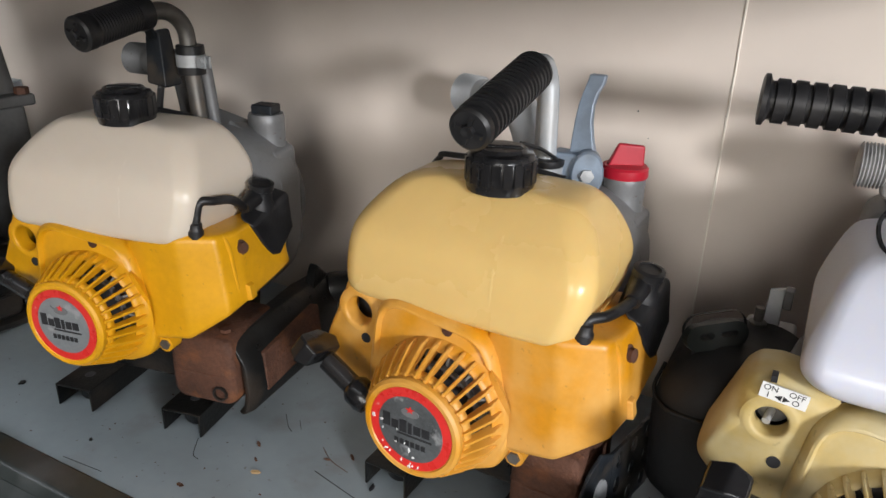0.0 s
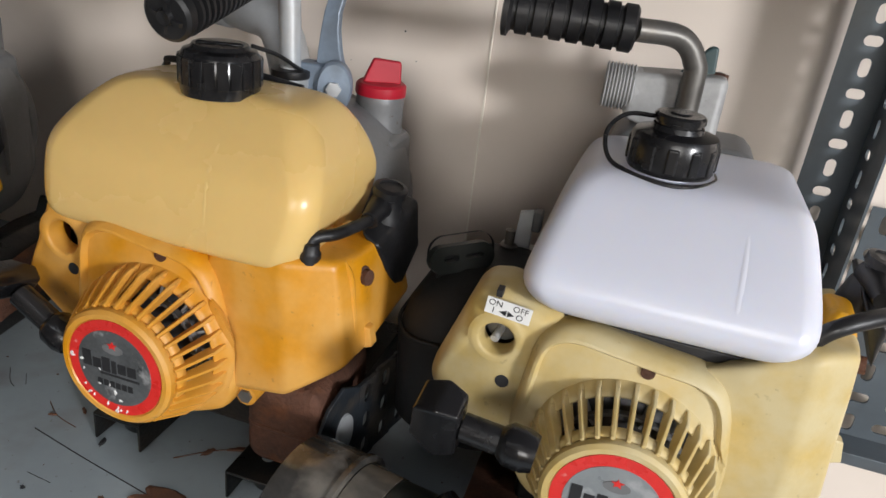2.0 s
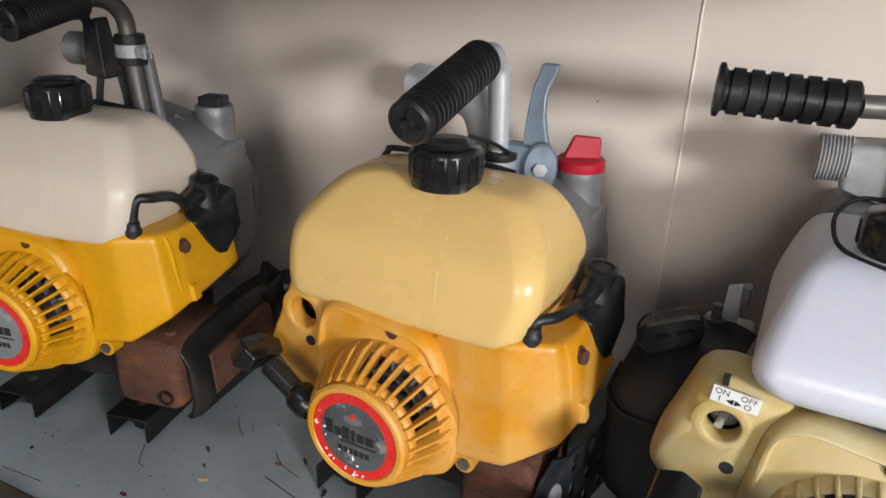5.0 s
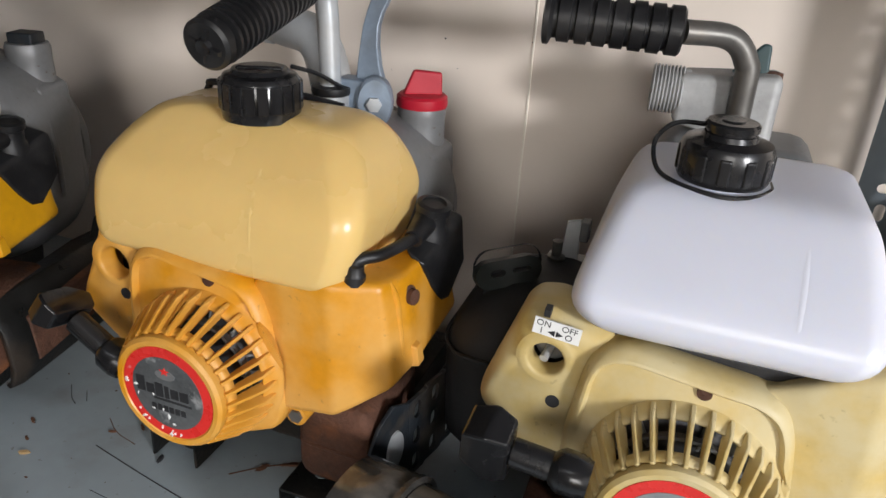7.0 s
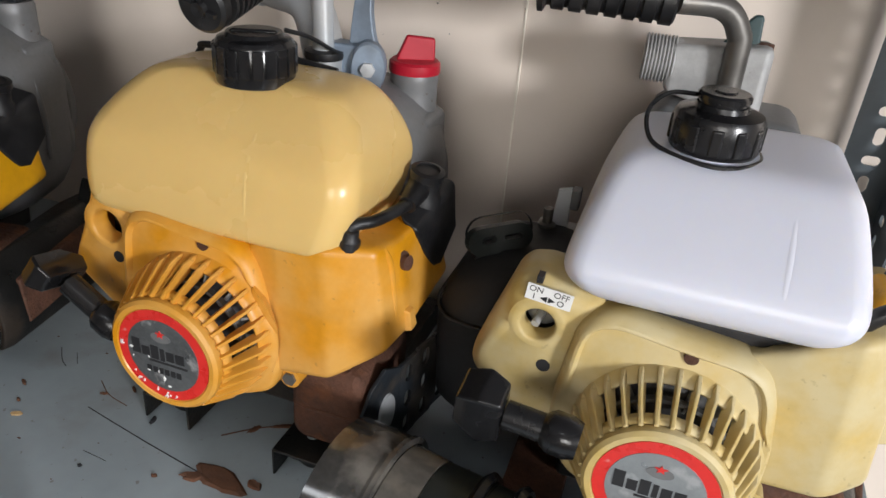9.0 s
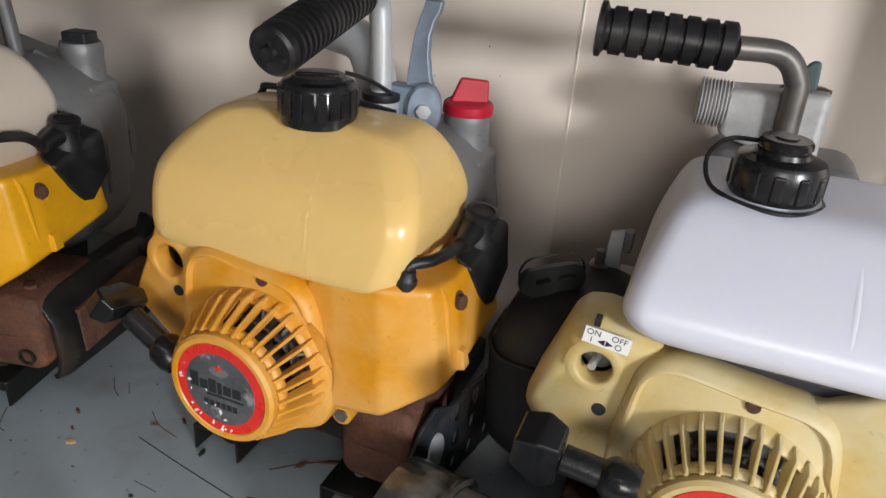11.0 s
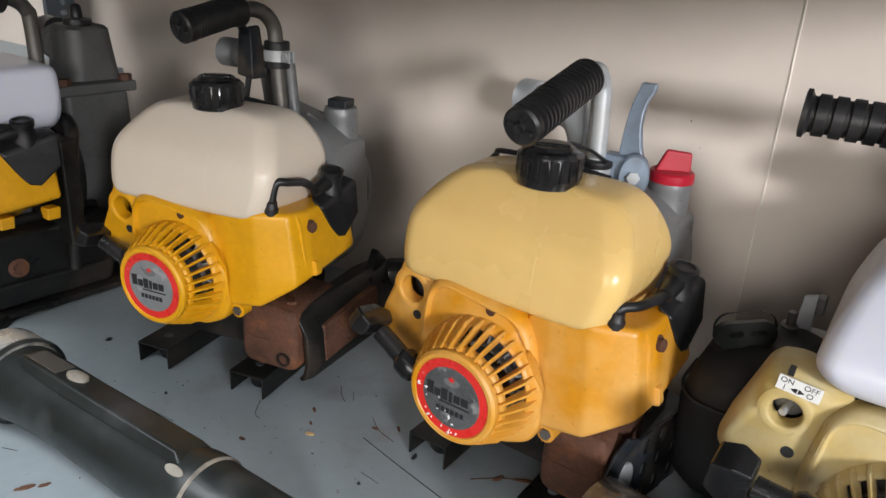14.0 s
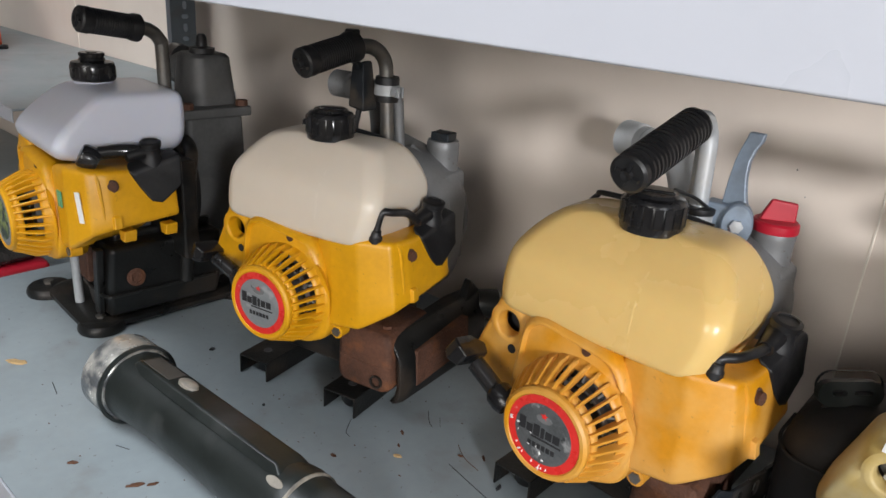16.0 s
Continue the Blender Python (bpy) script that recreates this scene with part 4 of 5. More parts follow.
def threaded_outlet(parent, a, b, r, mat):
    ln = (Vector(b) - Vector(a)).length
    prof = [(0.0, 0.0), (r * 0.86, 0.0)]
    n = 9
    st = min(0.0030, ln * 0.85 / n)
    for i in range(n):
        prof += [(r * 0.89, st * (i + 0.05)), (r, st * (i + 0.5)), (r * 0.89, st * (i + 0.95))]
    prof += [(r * 0.9, st * n), (r * 0.9, ln), (0.0, ln)]
    return part("threaded_outlet", lathe(prof, 36), mat, parent, "threaded pump outlet", along(a, b), angle=25)


TANK_A = [(0.2138, -0.070, 0.082, 0.015, 0.096, 0.022), (0.2148, -0.089, 0.094, 0.003, 0.106, 0.022), (0.2185, -0.0955, 0.1020, -0.0025, 0.113, 0.022), (0.2265, -0.0985, 0.1075, -0.0045, 0.117, 0.022), (0.2600, -0.0960, 0.1150, -0.0015, 0.120, 0.020),
          (0.2720, -0.0940, 0.1115, 0.003, 0.1195, 0.020), (0.2820, -0.0900, 0.1080, 0.0095, 0.1185, 0.022), (0.2970, -0.0795, 0.0985, 0.0235, 0.1150, 0.022), (0.3075, -0.0680, 0.0880, 0.035, 0.108, 0.020), (0.3130, -0.0570, 0.0780, 0.042, 0.101, 0.018), (0.3155, -0.02, 0.045, 0.05, 0.082, 0.012)]


def engine_common(m, mat, shroud_label, label, decal, wide=False, arc=(-30, 98), group="water pump engines"):
    e = thing("engine_pump", m, label, "engine pump", group)
    shroud_parts(e, mat, shroud_label, wide, arc)
    fan_part(e, (0.004, -0.004, 0.147), mat, decal)
    part("crankcase", hull([(-0.06, 0.06, 0.03), (0.05, 0.06, 0.03), (0.05, 0.20, 0.03), (-0.06, 0.20, 0.03), (-0.06, 0.06, 0.12), (0.06, 0.06, 0.12), (0.06, 0.20, 0.12), (-0.06, 0.20, 0.12)]), M_GRIME, e, "oily black crankcase", None, bevel=0.006)
    return e



# a black strip paints the shade of the gap below the tank
def gap_shade_part(parent, x0, x1, y0, z0, z1):
    part("tank_gap_shade", box(x0, y0, z0, x1, 0.06, z1), M_INK_SHADE, parent, "black strip painting the shaded gap under the tank", None, bevel=0.001)


def outlet_elbow(parent, a, b, c, d, r, mat):
    """A threaded outlet from a to b that bends down through c to d."""
    o = threaded_outlet(parent, a, b, r, mat)
    part("elbow", tube([b, c, d], r * 0.93, 20), mat, o)
    return o


def band_clamp(parent, c, r):
    x, y, z = c
    ring = part("rubber_sleeve", lathe([(r * 0.6, 0), (r * 1.12, 0), (r * 1.15, 0.003), (r * 1.15, 0.027), (r * 1.1, 0.029), (r * 0.6, 0.029)], 28, None, False), M_RUB, parent, "black rubber sleeve", pose(x, y, z))
    band = part("clamp_band", lathe([(r * 1.17, 0.008), (r * 1.22, 0.008), (r * 1.22, 0.020), (r * 1.17, 0.020)], 28, None, False), M_ZINC, parent, "zinc plated clamp band with bolt", pose(x, y, z))
    for k in (-1, 1):
        part("clamp_ear", box(r * 1.1, k * 0.003 - 0.001, 0.008, r * 1.1 + 0.014, k * 0.003 + 0.001, 0.020), M_ZINC, band, "", pose(x, y, z, 0, 0, -20), bevel=0.0005)
    part("clamp_bolt", lathe([(0.005, -0.007), (0.005, -0.0035), (0.0025, -0.0035), (0.0025, 0.006), (0.0, 0.006)], 6), M_ZINC, band, "", pose(x, y, z, 0, 0, -20) @ pose(r * 1.1 + 0.008, 0, 0.014, -90, 0, 0))
    return ring


# the engine with the cream tank
E2 = engine_common(pose(-0.604, 0.386, 0.0065, 0, 0, 12.3), M_YEL, "yellow plastic engine shroud", "yellow engine pump with cream tank on steel rails", "red")
tank_part(E2, M_CREAM, TANK_A, 0.040, "cream plastic fuel tank", True, M_CREAMS)
cap_part(E2, (0.012, 0.058, 0.316), "ribbed")
plug_part(E2, True, 0.0, 0.0, 0.015)
muffler_part(E2, 0.0)
pump_part(E2, False)
pull_part(E2, (-0.052, -0.016, 0.146), (-0.110, -0.010, 0.164), 10, 0.85)
for rx in (-0.076, 0.060):
    rail_part(E2, rx, 0.018, 0.27, z=-0.0065)
H2 = tube_handle(E2, [(0.027, 0.150, 0.285), (0.021, 0.151, 0.36), (0.018, 0.150, 0.390), (0.012, 0.132, 0.406), (0.002, 0.10, 0.406)], 0.0085, (-0.008, 0.032, 0.392), (0.004, 0.112, 0.408), "smooth", M_STEEL)
part("stop_knob", hull([(sx * 0.007 + 0.003, sy * 0.006 + 0.106, h) for sx in (-1, 1) for sy in (-1, 1) for h in (0.410, 0.426)]), M_RUB, H2, "", None, bevel=0.002)
part("second_tube", tube([(0.037, 0.163, 0.26), (0.034, 0.163, 0.31), (0.031, 0.161, 0.352)], 0.0065, 12), M_ALU, E2, "thin grey tube")
band_clamp(E2, (0.0225, 0.1505, 0.3435), 0.0125)
outlet_elbow(E2, (-0.096, 0.205, 0.345), (-0.062, 0.202, 0.345), (-0.022, 0.198, 0.335), (-0.005, 0.192, 0.27), 0.0175, M_ALU)
TB = part("throttle_box", hull([(-0.024, 0.136, 0.332), (0.002, 0.132, 0.329), (-0.024, 0.158, 0.332), (0.004, 0.158, 0.329), (-0.021, 0.138, 0.382), (-0.004, 0.138, 0.388), (-0.021, 0.156, 0.382), (-0.004, 0.156, 0.388)]), M_PLATE, E2, "dark grey throttle lever housing", None, bevel=0.003)
part("throttle_arm", hull([(-0.018, 0.141, 0.372), (-0.006, 0.141, 0.372), (-0.018, 0.147, 0.372), (-0.006, 0.147, 0.372), (-0.014, 0.120, 0.398), (-0.006, 0.120, 0.398), (-0.014, 0.126, 0.400), (-0.006, 0.126, 0.400)]), M_PLATE, TB, "", None, bevel=0.0015)
part("cable", tube([(-0.010, 0.142, 0.336), (-0.012, 0.136, 0.305), (-0.004, 0.130, 0.286), (0.02, 0.128, 0.292)], 0.0035, 8), M_RUB, TB)

# the engine with the amber tank
E3 = engine_common(pose(-0.25, 0.43, 0.0), M_ORA, "faded orange yellow plastic engine shroud", "orange yellow engine pump with amber tank and peeling decal", "worn")
tank_part(E3, M_AMB, TANK_A, 0.040, "amber yellow plastic fuel tank", True, M_AMBS)
cap_part(E3, (0.018, 0.052, 0.315), "ribbed")
gap_shade_part(E3, -0.070, 0.080, 0.010, 0.208, 0.2175)
plug_part(E3)
muffler_part(E3, 0.0, "slots")
pump_part(E3, True)
pull_part(E3, (-0.048, -0.036, 0.148), (-0.096, -0.032, 0.1735), 20, 0.85)
for rx, ry in ((-0.070, 0.024), (0.066, 0.010)):
    rail_part(E3, rx, ry, 0.28)
H3 = tube_handle(E3, [(0.017, 0.149, 0.29), (0.0145, 0.150, 0.36), (0.0125, 0.147, 0.383), (0.0125, 0.130, 0.394), (0.0135, 0.09, 0.386)], 0.0085, (0.0145, 0.003, 0.364), (0.0135, 0.116, 0.3915), "fine", M_ZINC)
part("second_tube", tube([(0.004, 0.166, 0.28), (0.004, 0.165, 0.33), (0.007, 0.155, 0.375)], 0.006, 12), M_ZINC, E3, "thin zinc plated tube")
part("rubber_washer", lathe([(0.015, 0.0), (0.0158, 0.002), (0.0155, 0.006), (0.009, 0.007)], 24), M_RUB, E3, "black rubber washer", pose(0.017, 0.149, 0.306))
part("collar", lathe([(0.0145, -0.03), (0.0145, 0.0), (0.009, 0.0)], 24), M_ZINC, E3, "zinc plated collar", pose(0.017, 0.149, 0.306))
outlet_elbow(E3, (-0.131, 0.268, 0.334), (-0.096, 0.258, 0.334), (-0.045, 0.242, 0.322), (-0.015, 0.222, 0.25), 0.0205, M_ZINC)
LV = part("throttle_lever", loft([[(0.048 + o[0] - w, 0.158 + o[1], h), (0.048 + o[0] + w, 0.158 + o[1], h), (0.048 + o[0] + w, 0.165 + o[1], h), (0.048 + o[0] - w, 0.165 + o[1], h)] for h, w, o in ((0.296, 0.012, (-0.002, 0.0)), (0.314, 0.0125, (-0.003, 0.002)), (0.328, 0.0098, (-0.006, 0.005)), (0.343, 0.0078, (-0.008, 0.009)), (0.357, 0.0068, (-0.008, 0.012)), (0.368, 0.0068, (-0.006, 0.015)), (0.376, 0.0076, (-0.003, 0.017)), (0.383, 0.0072, (-0.002, 0.018)))]), M_BLUE, E3, "blue grey cast throttle lever", None, bevel=0.0015)
part("lever_hub", lathe([(0.0165, 0.0), (0.0165, 0.012), (0.015, 0.014), (0.0, 0.014)], 28), M_BLUE, LV, "", pose(0.049, 0.164, 0.302, 90, 0, 20) @ Matrix.Diagonal((0.85, 1.25, 1, 1)))
part("lever_bolt", lathe([(0.006, 0.014), (0.006, 0.018), (0.0, 0.0185)], 6), M_ZINC, LV, "", pose(0.049, 0.164, 0.302, 90, 0, 20))
part("lever_bracket", box(0.018, 0.152, 0.282, 0.046, 0.172, 0.318), M_BLUE, LV, "", None, bevel=0.003)
part("cable", tube([(0.012, 0.10, 0.335), (0.022, 0.118, 0.328), (0.028, 0.135, 0.318), (0.026, 0.150, 0.312)], 0.0016, 8), M_RUB, E3)

# the engine with the milky tank and bleached shroud
TANK_W = [(0.2245, -0.040, 0.070, 0.028, 0.14, 0.03), (0.227, -0.064, 0.083, 0.002, 0.152, 0.022), (0.242, -0.076, 0.092, -0.008, 0.158, 0.018), (0.257, -0.0745, 0.0915, -0.005, 0.160, 0.015),
          (0.287, -0.064, 0.085, 0.030, 0.162, 0.013), (0.3015, -0.057, 0.081, 0.050, 0.161, 0.012), (0.3052, -0.043, 0.067, 0.064, 0.152, 0.012), (0.3058, -0.02, 0.05, 0.08, 0.135, 0.015)]
E4 = engine_common(pose(0.069, 0.444, 0.0, 0, 0, 1), M_PALE, "sun-bleached pale yellow plastic engine shroud", "pale yellow engine pump with milky white tank", "red", True, (-18, 150))
tank_part(E4, M_MILK, TANK_W, 0.045, "milky white plastic fuel tank", False, M_MILKS)
cap_part(E4, (-0.005, 0.086, 0.3025), "lobed")
gap_shade_part(E4, -0.052, 0.080, 0.014, 0.212, 0.2235)
plug_part(E4, "right", 0.006, 0.018)
muffler_part(E4, 0.0)
pull_part(E4, (-0.048, -0.059, 0.175), (-0.094, -0.057, 0.1785), 0, 1.05, (0.1, -0.35, 1))
for rx in (-0.073, 0.063):
    rail_part(E4, rx, -0.02, 0.28, mat=M_RUST)
tube_handle(E4, [(0.002, 0.194, 0.22), (0.002, 0.194, 0.335), (-0.001, 0.193, 0.358), (-0.015, 0.187, 0.3735), (-0.046, 0.170, 0.3765)], 0.0085, (-0.140, 0.158, 0.3795), (-0.046, 0.170, 0.3765), "bands", M_STEEL)
PB = part("pump_head", hull([(-0.045, 0.200, 0.306), (-0.045, 0.236, 0.306), (-0.045, 0.200, 0.342), (-0.045, 0.236, 0.342), (0.028, 0.196, 0.290), (0.028, 0.244, 0.290), (0.028, 0.200, 0.348), (0.028, 0.240, 0.348)]), M_OXID, E4, "dull cast aluminium pump outlet", None, bevel=0.006, segs=3)
threaded_outlet(E4, (-0.0635, 0.214, 0.3275), (-0.036, 0.216, 0.3275), 0.0185, M_OXID)
part("teal_plug", hull([(-0.014, -0.004, 0.0), (0.014, -0.004, 0.0), (-0.014, 0.004, 0.0), (0.014, 0.004, 0.0), (-0.012, -0.004, 0.005), (0.012, -0.004, 0.005), (-0.007, -0.003, 0.010), (0.006, -0.003, 0.026), (0.012, -0.003, 0.026), (0.006, 0.003, 0.026), (0.012, 0.003, 0.024)]), M_TEAL, PB, "teal painted wing plug", pose(0.004, 0.222, 0.341), bevel=0.002)
part("rust_bolt", lathe([(0.007, 0.0), (0.007, 0.007), (0.0, 0.008)], 6), M_RUST, PB, "", pose(0.021, 0.222, 0.3405))
part("pump_casing", hull([(-0.06, 0.17, 0.06), (0.10, 0.17, 0.06), (0.10, 0.26, 0.06), (-0.06, 0.26, 0.06), (-0.05, 0.175, 0.30), (0.06, 0.175, 0.30), (0.06, 0.255, 0.30), (-0.05, 0.255, 0.30)]), M_ALU, E4, "cast pump casing", None, bevel=0.015, segs=3)
AB = part("air_filter", loft([[(a, b, z) for a, b, _ in rounded(-0.116 + o, 0.116, w * 1.08, 0.070 - q, 0.034, 0, 6)] for z, w, q, o in ((0.066, 0.030, 0.016, 0.006), (0.071, 0.042, 0.006, 0.002), (0.082, 0.047, 0.0, 0.0), (0.150, 0.050, 0.0, 0.0), (0.172, 0.0475, 0.004, 0.002), (0.189, 0.040, 0.014, 0.007), (0.199, 0.026, 0.030, 0.014))]), M_MATTE, E4, "black plastic air filter housing", angle=50)
part("filter_line", tube([(-0.1705, 0.118, 0.158), (-0.1695, 0.075, 0.158), (-0.156, 0.051, 0.158), (-0.135, 0.0455, 0.158), (-0.09, 0.0455, 0.158)], 0.0016, 8), M_MATTE, AB)
BK = part("filter_bracket", prism(slot(0.0, 0.0, 0.052, 0.021), [slot(-0.009, 0.001, 0.012, 0.0055), slot(0.010, 0.001, 0.015, 0.004)], -0.004, 0.004), M_TORCH, AB, "slotted black bracket", pose(-0.1335, 0.096, 0.2065, -12, -4, 40), smooth=False, bevel=0.0012)
part("bracket_back", prism(slot(0.004, 0.003, 0.054, 0.026), [], 0.006, 0.010), M_MATTE, BK, "", pose(-0.1335, 0.096, 0.2065, -12, -4, 40), smooth=False, bevel=0.001)
part("bracket_stay", hull([(-0.150, 0.085, 0.185), (-0.118, 0.112, 0.185), (-0.146, 0.080, 0.200), (-0.116, 0.106, 0.200), (-0.142, 0.095, 0.200), (-0.112, 0.120, 0.198)]), M_MATTE, BK, "", None, bevel=0.002)
LK = part("choke_bracket", box(-0.118, 0.135, 0.175, -0.078, 0.175, 0.196), M_OXID, E4, "worn steel choke bracket", None, bevel=0.004)
part("choke_screw", lathe([(0.007, 0.0), (0.007, 0.005), (0.004, 0.006), (0.004, 0.018), (0.0, 0.019)], 14), M_STEEL, LK, "", pose(-0.108, 0.150, 0.196))
part("choke_arm", hull([(-0.106, 0.154, 0.190), (-0.092, 0.154, 0.190), (-0.106, 0.158, 0.190), (-0.092, 0.158, 0.190), (-0.104, 0.158, 0.228), (-0.093, 0.158, 0.231), (-0.104, 0.162, 0.228), (-0.093, 0.162, 0.231)]), M_ZINC, LK, "", None, bevel=0.001)
part("choke_hook", box(-0.093, 0.154, 0.214, -0.086, 0.166, 0.231), M_ALU, LK, "", None, bevel=0.0015)
part("carburettor_plate", hull([(-0.074, 0.13, 0.18), (-0.052, 0.13, 0.18), (-0.074, 0.16, 0.18), (-0.052, 0.16, 0.18), (-0.064, 0.14, 0.255), (-0.048, 0.14, 0.262), (-0.064, 0.155, 0.255), (-0.048, 0.155, 0.262)]), M_ALUD, E4, "grey metal plate", None, bevel=0.004)


def letters(name, text, size, m, mat, parent):
    c = bpy.data.curves.new(name, "FONT")
    c.body, c.size, c.align_x, c.align_y, c.extrude = text, size, "CENTER", "CENTER", 0.0002
    tmp = bpy.data.objects.new(name, c)
    scene.collection.objects.link(tmp)
    me = bpy.data.meshes.new_from_object(tmp.evaluated_get(bpy.context.evaluated_depsgraph_get()))
    bpy.data.objects.remove(tmp)
    me.transform(m)
    me.materials.clear()
    me.materials.append(mat)
    ob = new(name, me)
    ob.parent = parent
    return ob


SW = part("switch_label", box(-0.0142, -0.0004, -0.0055, 0.0142, 0.0004, 0.0055), M_PAPER, E4, "white switch label reading ON and OFF", pose(-0.0785, 0.0008, 0.2245, 0, 6, 0), smooth=False)
LM = pose(-0.0785, 0.0004, 0.2245, 0, 6, 0) @ FRONT @ Matrix.Scale(0.86, 4)
for word, size, wx, wy in (("ON", 0.0065, -0.0098, 0.0028), ("OFF", 0.0065, 0.0085, 0.0028), ("I", 0.0065, -0.0105, -0.0030), ("O", 0.0065, 0.0088, -0.0030)):
    letters("word", word, size, LM @ pose(wx, wy, 0), M_INK_SHADE, SW)
for tri in ([(-0.0058, -0.0026), (-0.0010, -0.0004), (-0.0010, -0.0048)], [(0.0048, -0.0026), (0.0, -0.0048), (0.0, -0.0004)]):
    part("arrow", prism(tri, [], -0.0008, 0.0), M_INK_SHADE, SW, "", pose(-0.0785, 0.0006, 0.2245, 0, 6, 0) @ Matrix.Scale(0.86, 4), smooth=False)
TG = part("switch", lathe([(0.0105, 0.0), (0.0105, 0.003), (0.006, 0.006), (0.0, 0.006)], 20), M_ALU, E4, "grey toggle switch in its hole", pose(-0.083, 0.0235, 0.2025) @ FRONT)
part("toggle", tube([(-0.083, 0.020, 0.2025), (-0.0845, 0.013, 0.200), (-0.0855, 0.008, 0.1985)], 0.0027, 10), M_ZINC, TG)
part("red_wire", tube([(0.078, 0.022, 0.236), (0.081, 0.012, 0.242), (0.086, 0.010, 0.236)], 0.0024, 8), M_RED, E4, "short red wire")

# the engine on the black skid
E1 = engine_common(pose(-0.990, 0.273, 0.012, 0, 0, -4) @ Matrix.Scale(1.03, 4), M_YEL, "yellow plastic engine shroud with stickers", "yellow engine pump with white tank on black skid", "green")
tank_part(E1, M_MILK, TANK_W, 0.045, "milky white plastic fuel tank", False, M_MILKS)
cap_part(E1, (-0.024, 0.086, 0.3045), "lobed", M_BLACK, False)
plug_part(E1, False)
part("green_sticker", box(-0.006, -0.0006, -0.010, 0.006, 0.0006, 0.010), M_GREEN, E1, "small green foil sticker", pose(0.084, -0.0046, 0.186, 0, 0, 2), smooth=False)
part("white_sticker", box(-0.0035, -0.0006, -0.019, 0.0035, 0.0006, 0.019), M_PAPER, E1, "narrow white paper sticker", pose(0.1216, 0.0050, 0.183, 0, -6, 26), smooth=False)
SK = part("skid", loft([[(a, b, z) for a, b, _ in rounded(-0.012, 0.130, hx, hy, 0.03, 0, 5)] for z, hx, hy in ((-0.010, 0.082, 0.112), (-0.005, 0.088, 0.120), (0.001, 0.088, 0.120), (0.006, 0.078, 0.110))]), M_GRIME, E1, "oily black steel skid with round feet", angle=40)
for fx, fy in ((-0.098, 0.018), (0.058, 0.036), (-0.090, 0.240), (0.058, 0.240)):
    f = part("skid_foot", lathe([(0.030, -0.0115), (0.031, -0.008), (0.030, -0.003), (0.027, 0.001), (0.016, 0.003), (0.0, 0.003)], 28), M_GRIME, SK, "", pose(fx, fy, 0))
    part("foot_bolt", lathe([(0.007, 0.002), (0.007, 0.008), (0.0, 0.009)], 6), M_STEEL, f, "", pose(fx, fy, 0))
part("front_rod", tube([(-0.004, 0.030, 0.0), (-0.004, 0.030, 0.06), (-0.004, 0.030, 0.115)], 0.006, 12), M_ZINC, E1, "zinc plated support rod")
EM = part("muffler", hull([(0.012, 0.040, 0.006), (0.074, 0.044, 0.006), (0.074, 0.20, 0.006), (0.012, 0.20, 0.006), (0.010, 0.036, 0.040), (0.086, 0.040, 0.040), (0.086, 0.20, 0.040), (0.010, 0.20, 0.040), (0.010, 0.040, 0.108), (0.094, 0.044, 0.112), (0.094, 0.20, 0.112), (0.010, 0.20, 0.108)]), M_GRIME, E1, "oily black muffler box", None, bevel=0.008, segs=3)
part("muffler_patch", box(0.006, 0.031, 0.050, 0.040, 0.041, 0.10), M_RUST, EM, "rusty bracket", None, bevel=0.003)
part("muffler_bolt", lathe([(0.012, 0.0), (0.012, 0.004), (0.007, 0.005), (0.007, 0.003), (0.0, 0.003)], 24), M_RUST, EM, "", pose(0.0885, 0.075, 0.066, 0, 84, 0))
part("muffler_stay", hull([(0.048, 0.032, 0.012), (0.066, 0.032, 0.012), (0.048, 0.040, 0.012), (0.066, 0.040, 0.012), (0.070, 0.030, 0.11), (0.084, 0.030, 0.11), (0.070, 0.040, 0.11), (0.084, 0.040, 0.11)]), M_GRIME, EM, "", None, bevel=0.002)
part("muffler_rim", tube([(0.010, 0.036, 0.044), (0.050, 0.0345, 0.044), (0.084, 0.038, 0.044), (0.0885, 0.060, 0.044), (0.0885, 0.19, 0.044)], 0.0028, 8), M_GRIME, EM)
for yy in (0.048, 0.10):
    part("cover_tab", hull([(0.118, yy, 0.148), (0.140, yy, 0.150), (0.118, yy + 0.016, 0.148), (0.140, yy + 0.016, 0.150), (0.122, yy, 0.134), (0.136, yy, 0.134), (0.122, yy + 0.016, 0.134), (0.136, yy + 0.016, 0.134)]), M_YEL, E1, "", None, bevel=0.002)
PC = part("pump_block", hull([(-0.085, 0.175, 0.02), (0.055, 0.175, 0.02), (0.055, 0.27, 0.02), (-0.085, 0.27, 0.02), (-0.080, 0.18, 0.262), (0.045, 0.18, 0.262), (0.045, 0.265, 0.262), (-0.080, 0.265, 0.262)]), M_ALUD, E1, "dark cast aluminium pump block", None, bevel=0.008, segs=3)
part("flange", box(-0.088, 0.17, 0.258, 0.052, 0.275, 0.272), M_ALUD, PC, "", None, bevel=0.003)
TW = part("valve_tower", loft([[(a, b, z) for a, b, _ in rounded(-0.012, 0.235, h, h * 0.85, 0.018, 0, 5)] for z, h in ((0.262, 0.044), (0.275, 0.041), (0.325, 0.036), (0.336, 0.035), (0.340, 0.031))]), M_ALUD, E1, "tapered cast valve tower", angle=40)
part("tower_stud", lathe([(0.018, 0.340), (0.018, 0.347), (0.008, 0.349), (0.007, 0.362), (0.004, 0.366), (0.0, 0.366)], 20), M_RUB, TW, "", pose(-0.014, 0.235, 0))
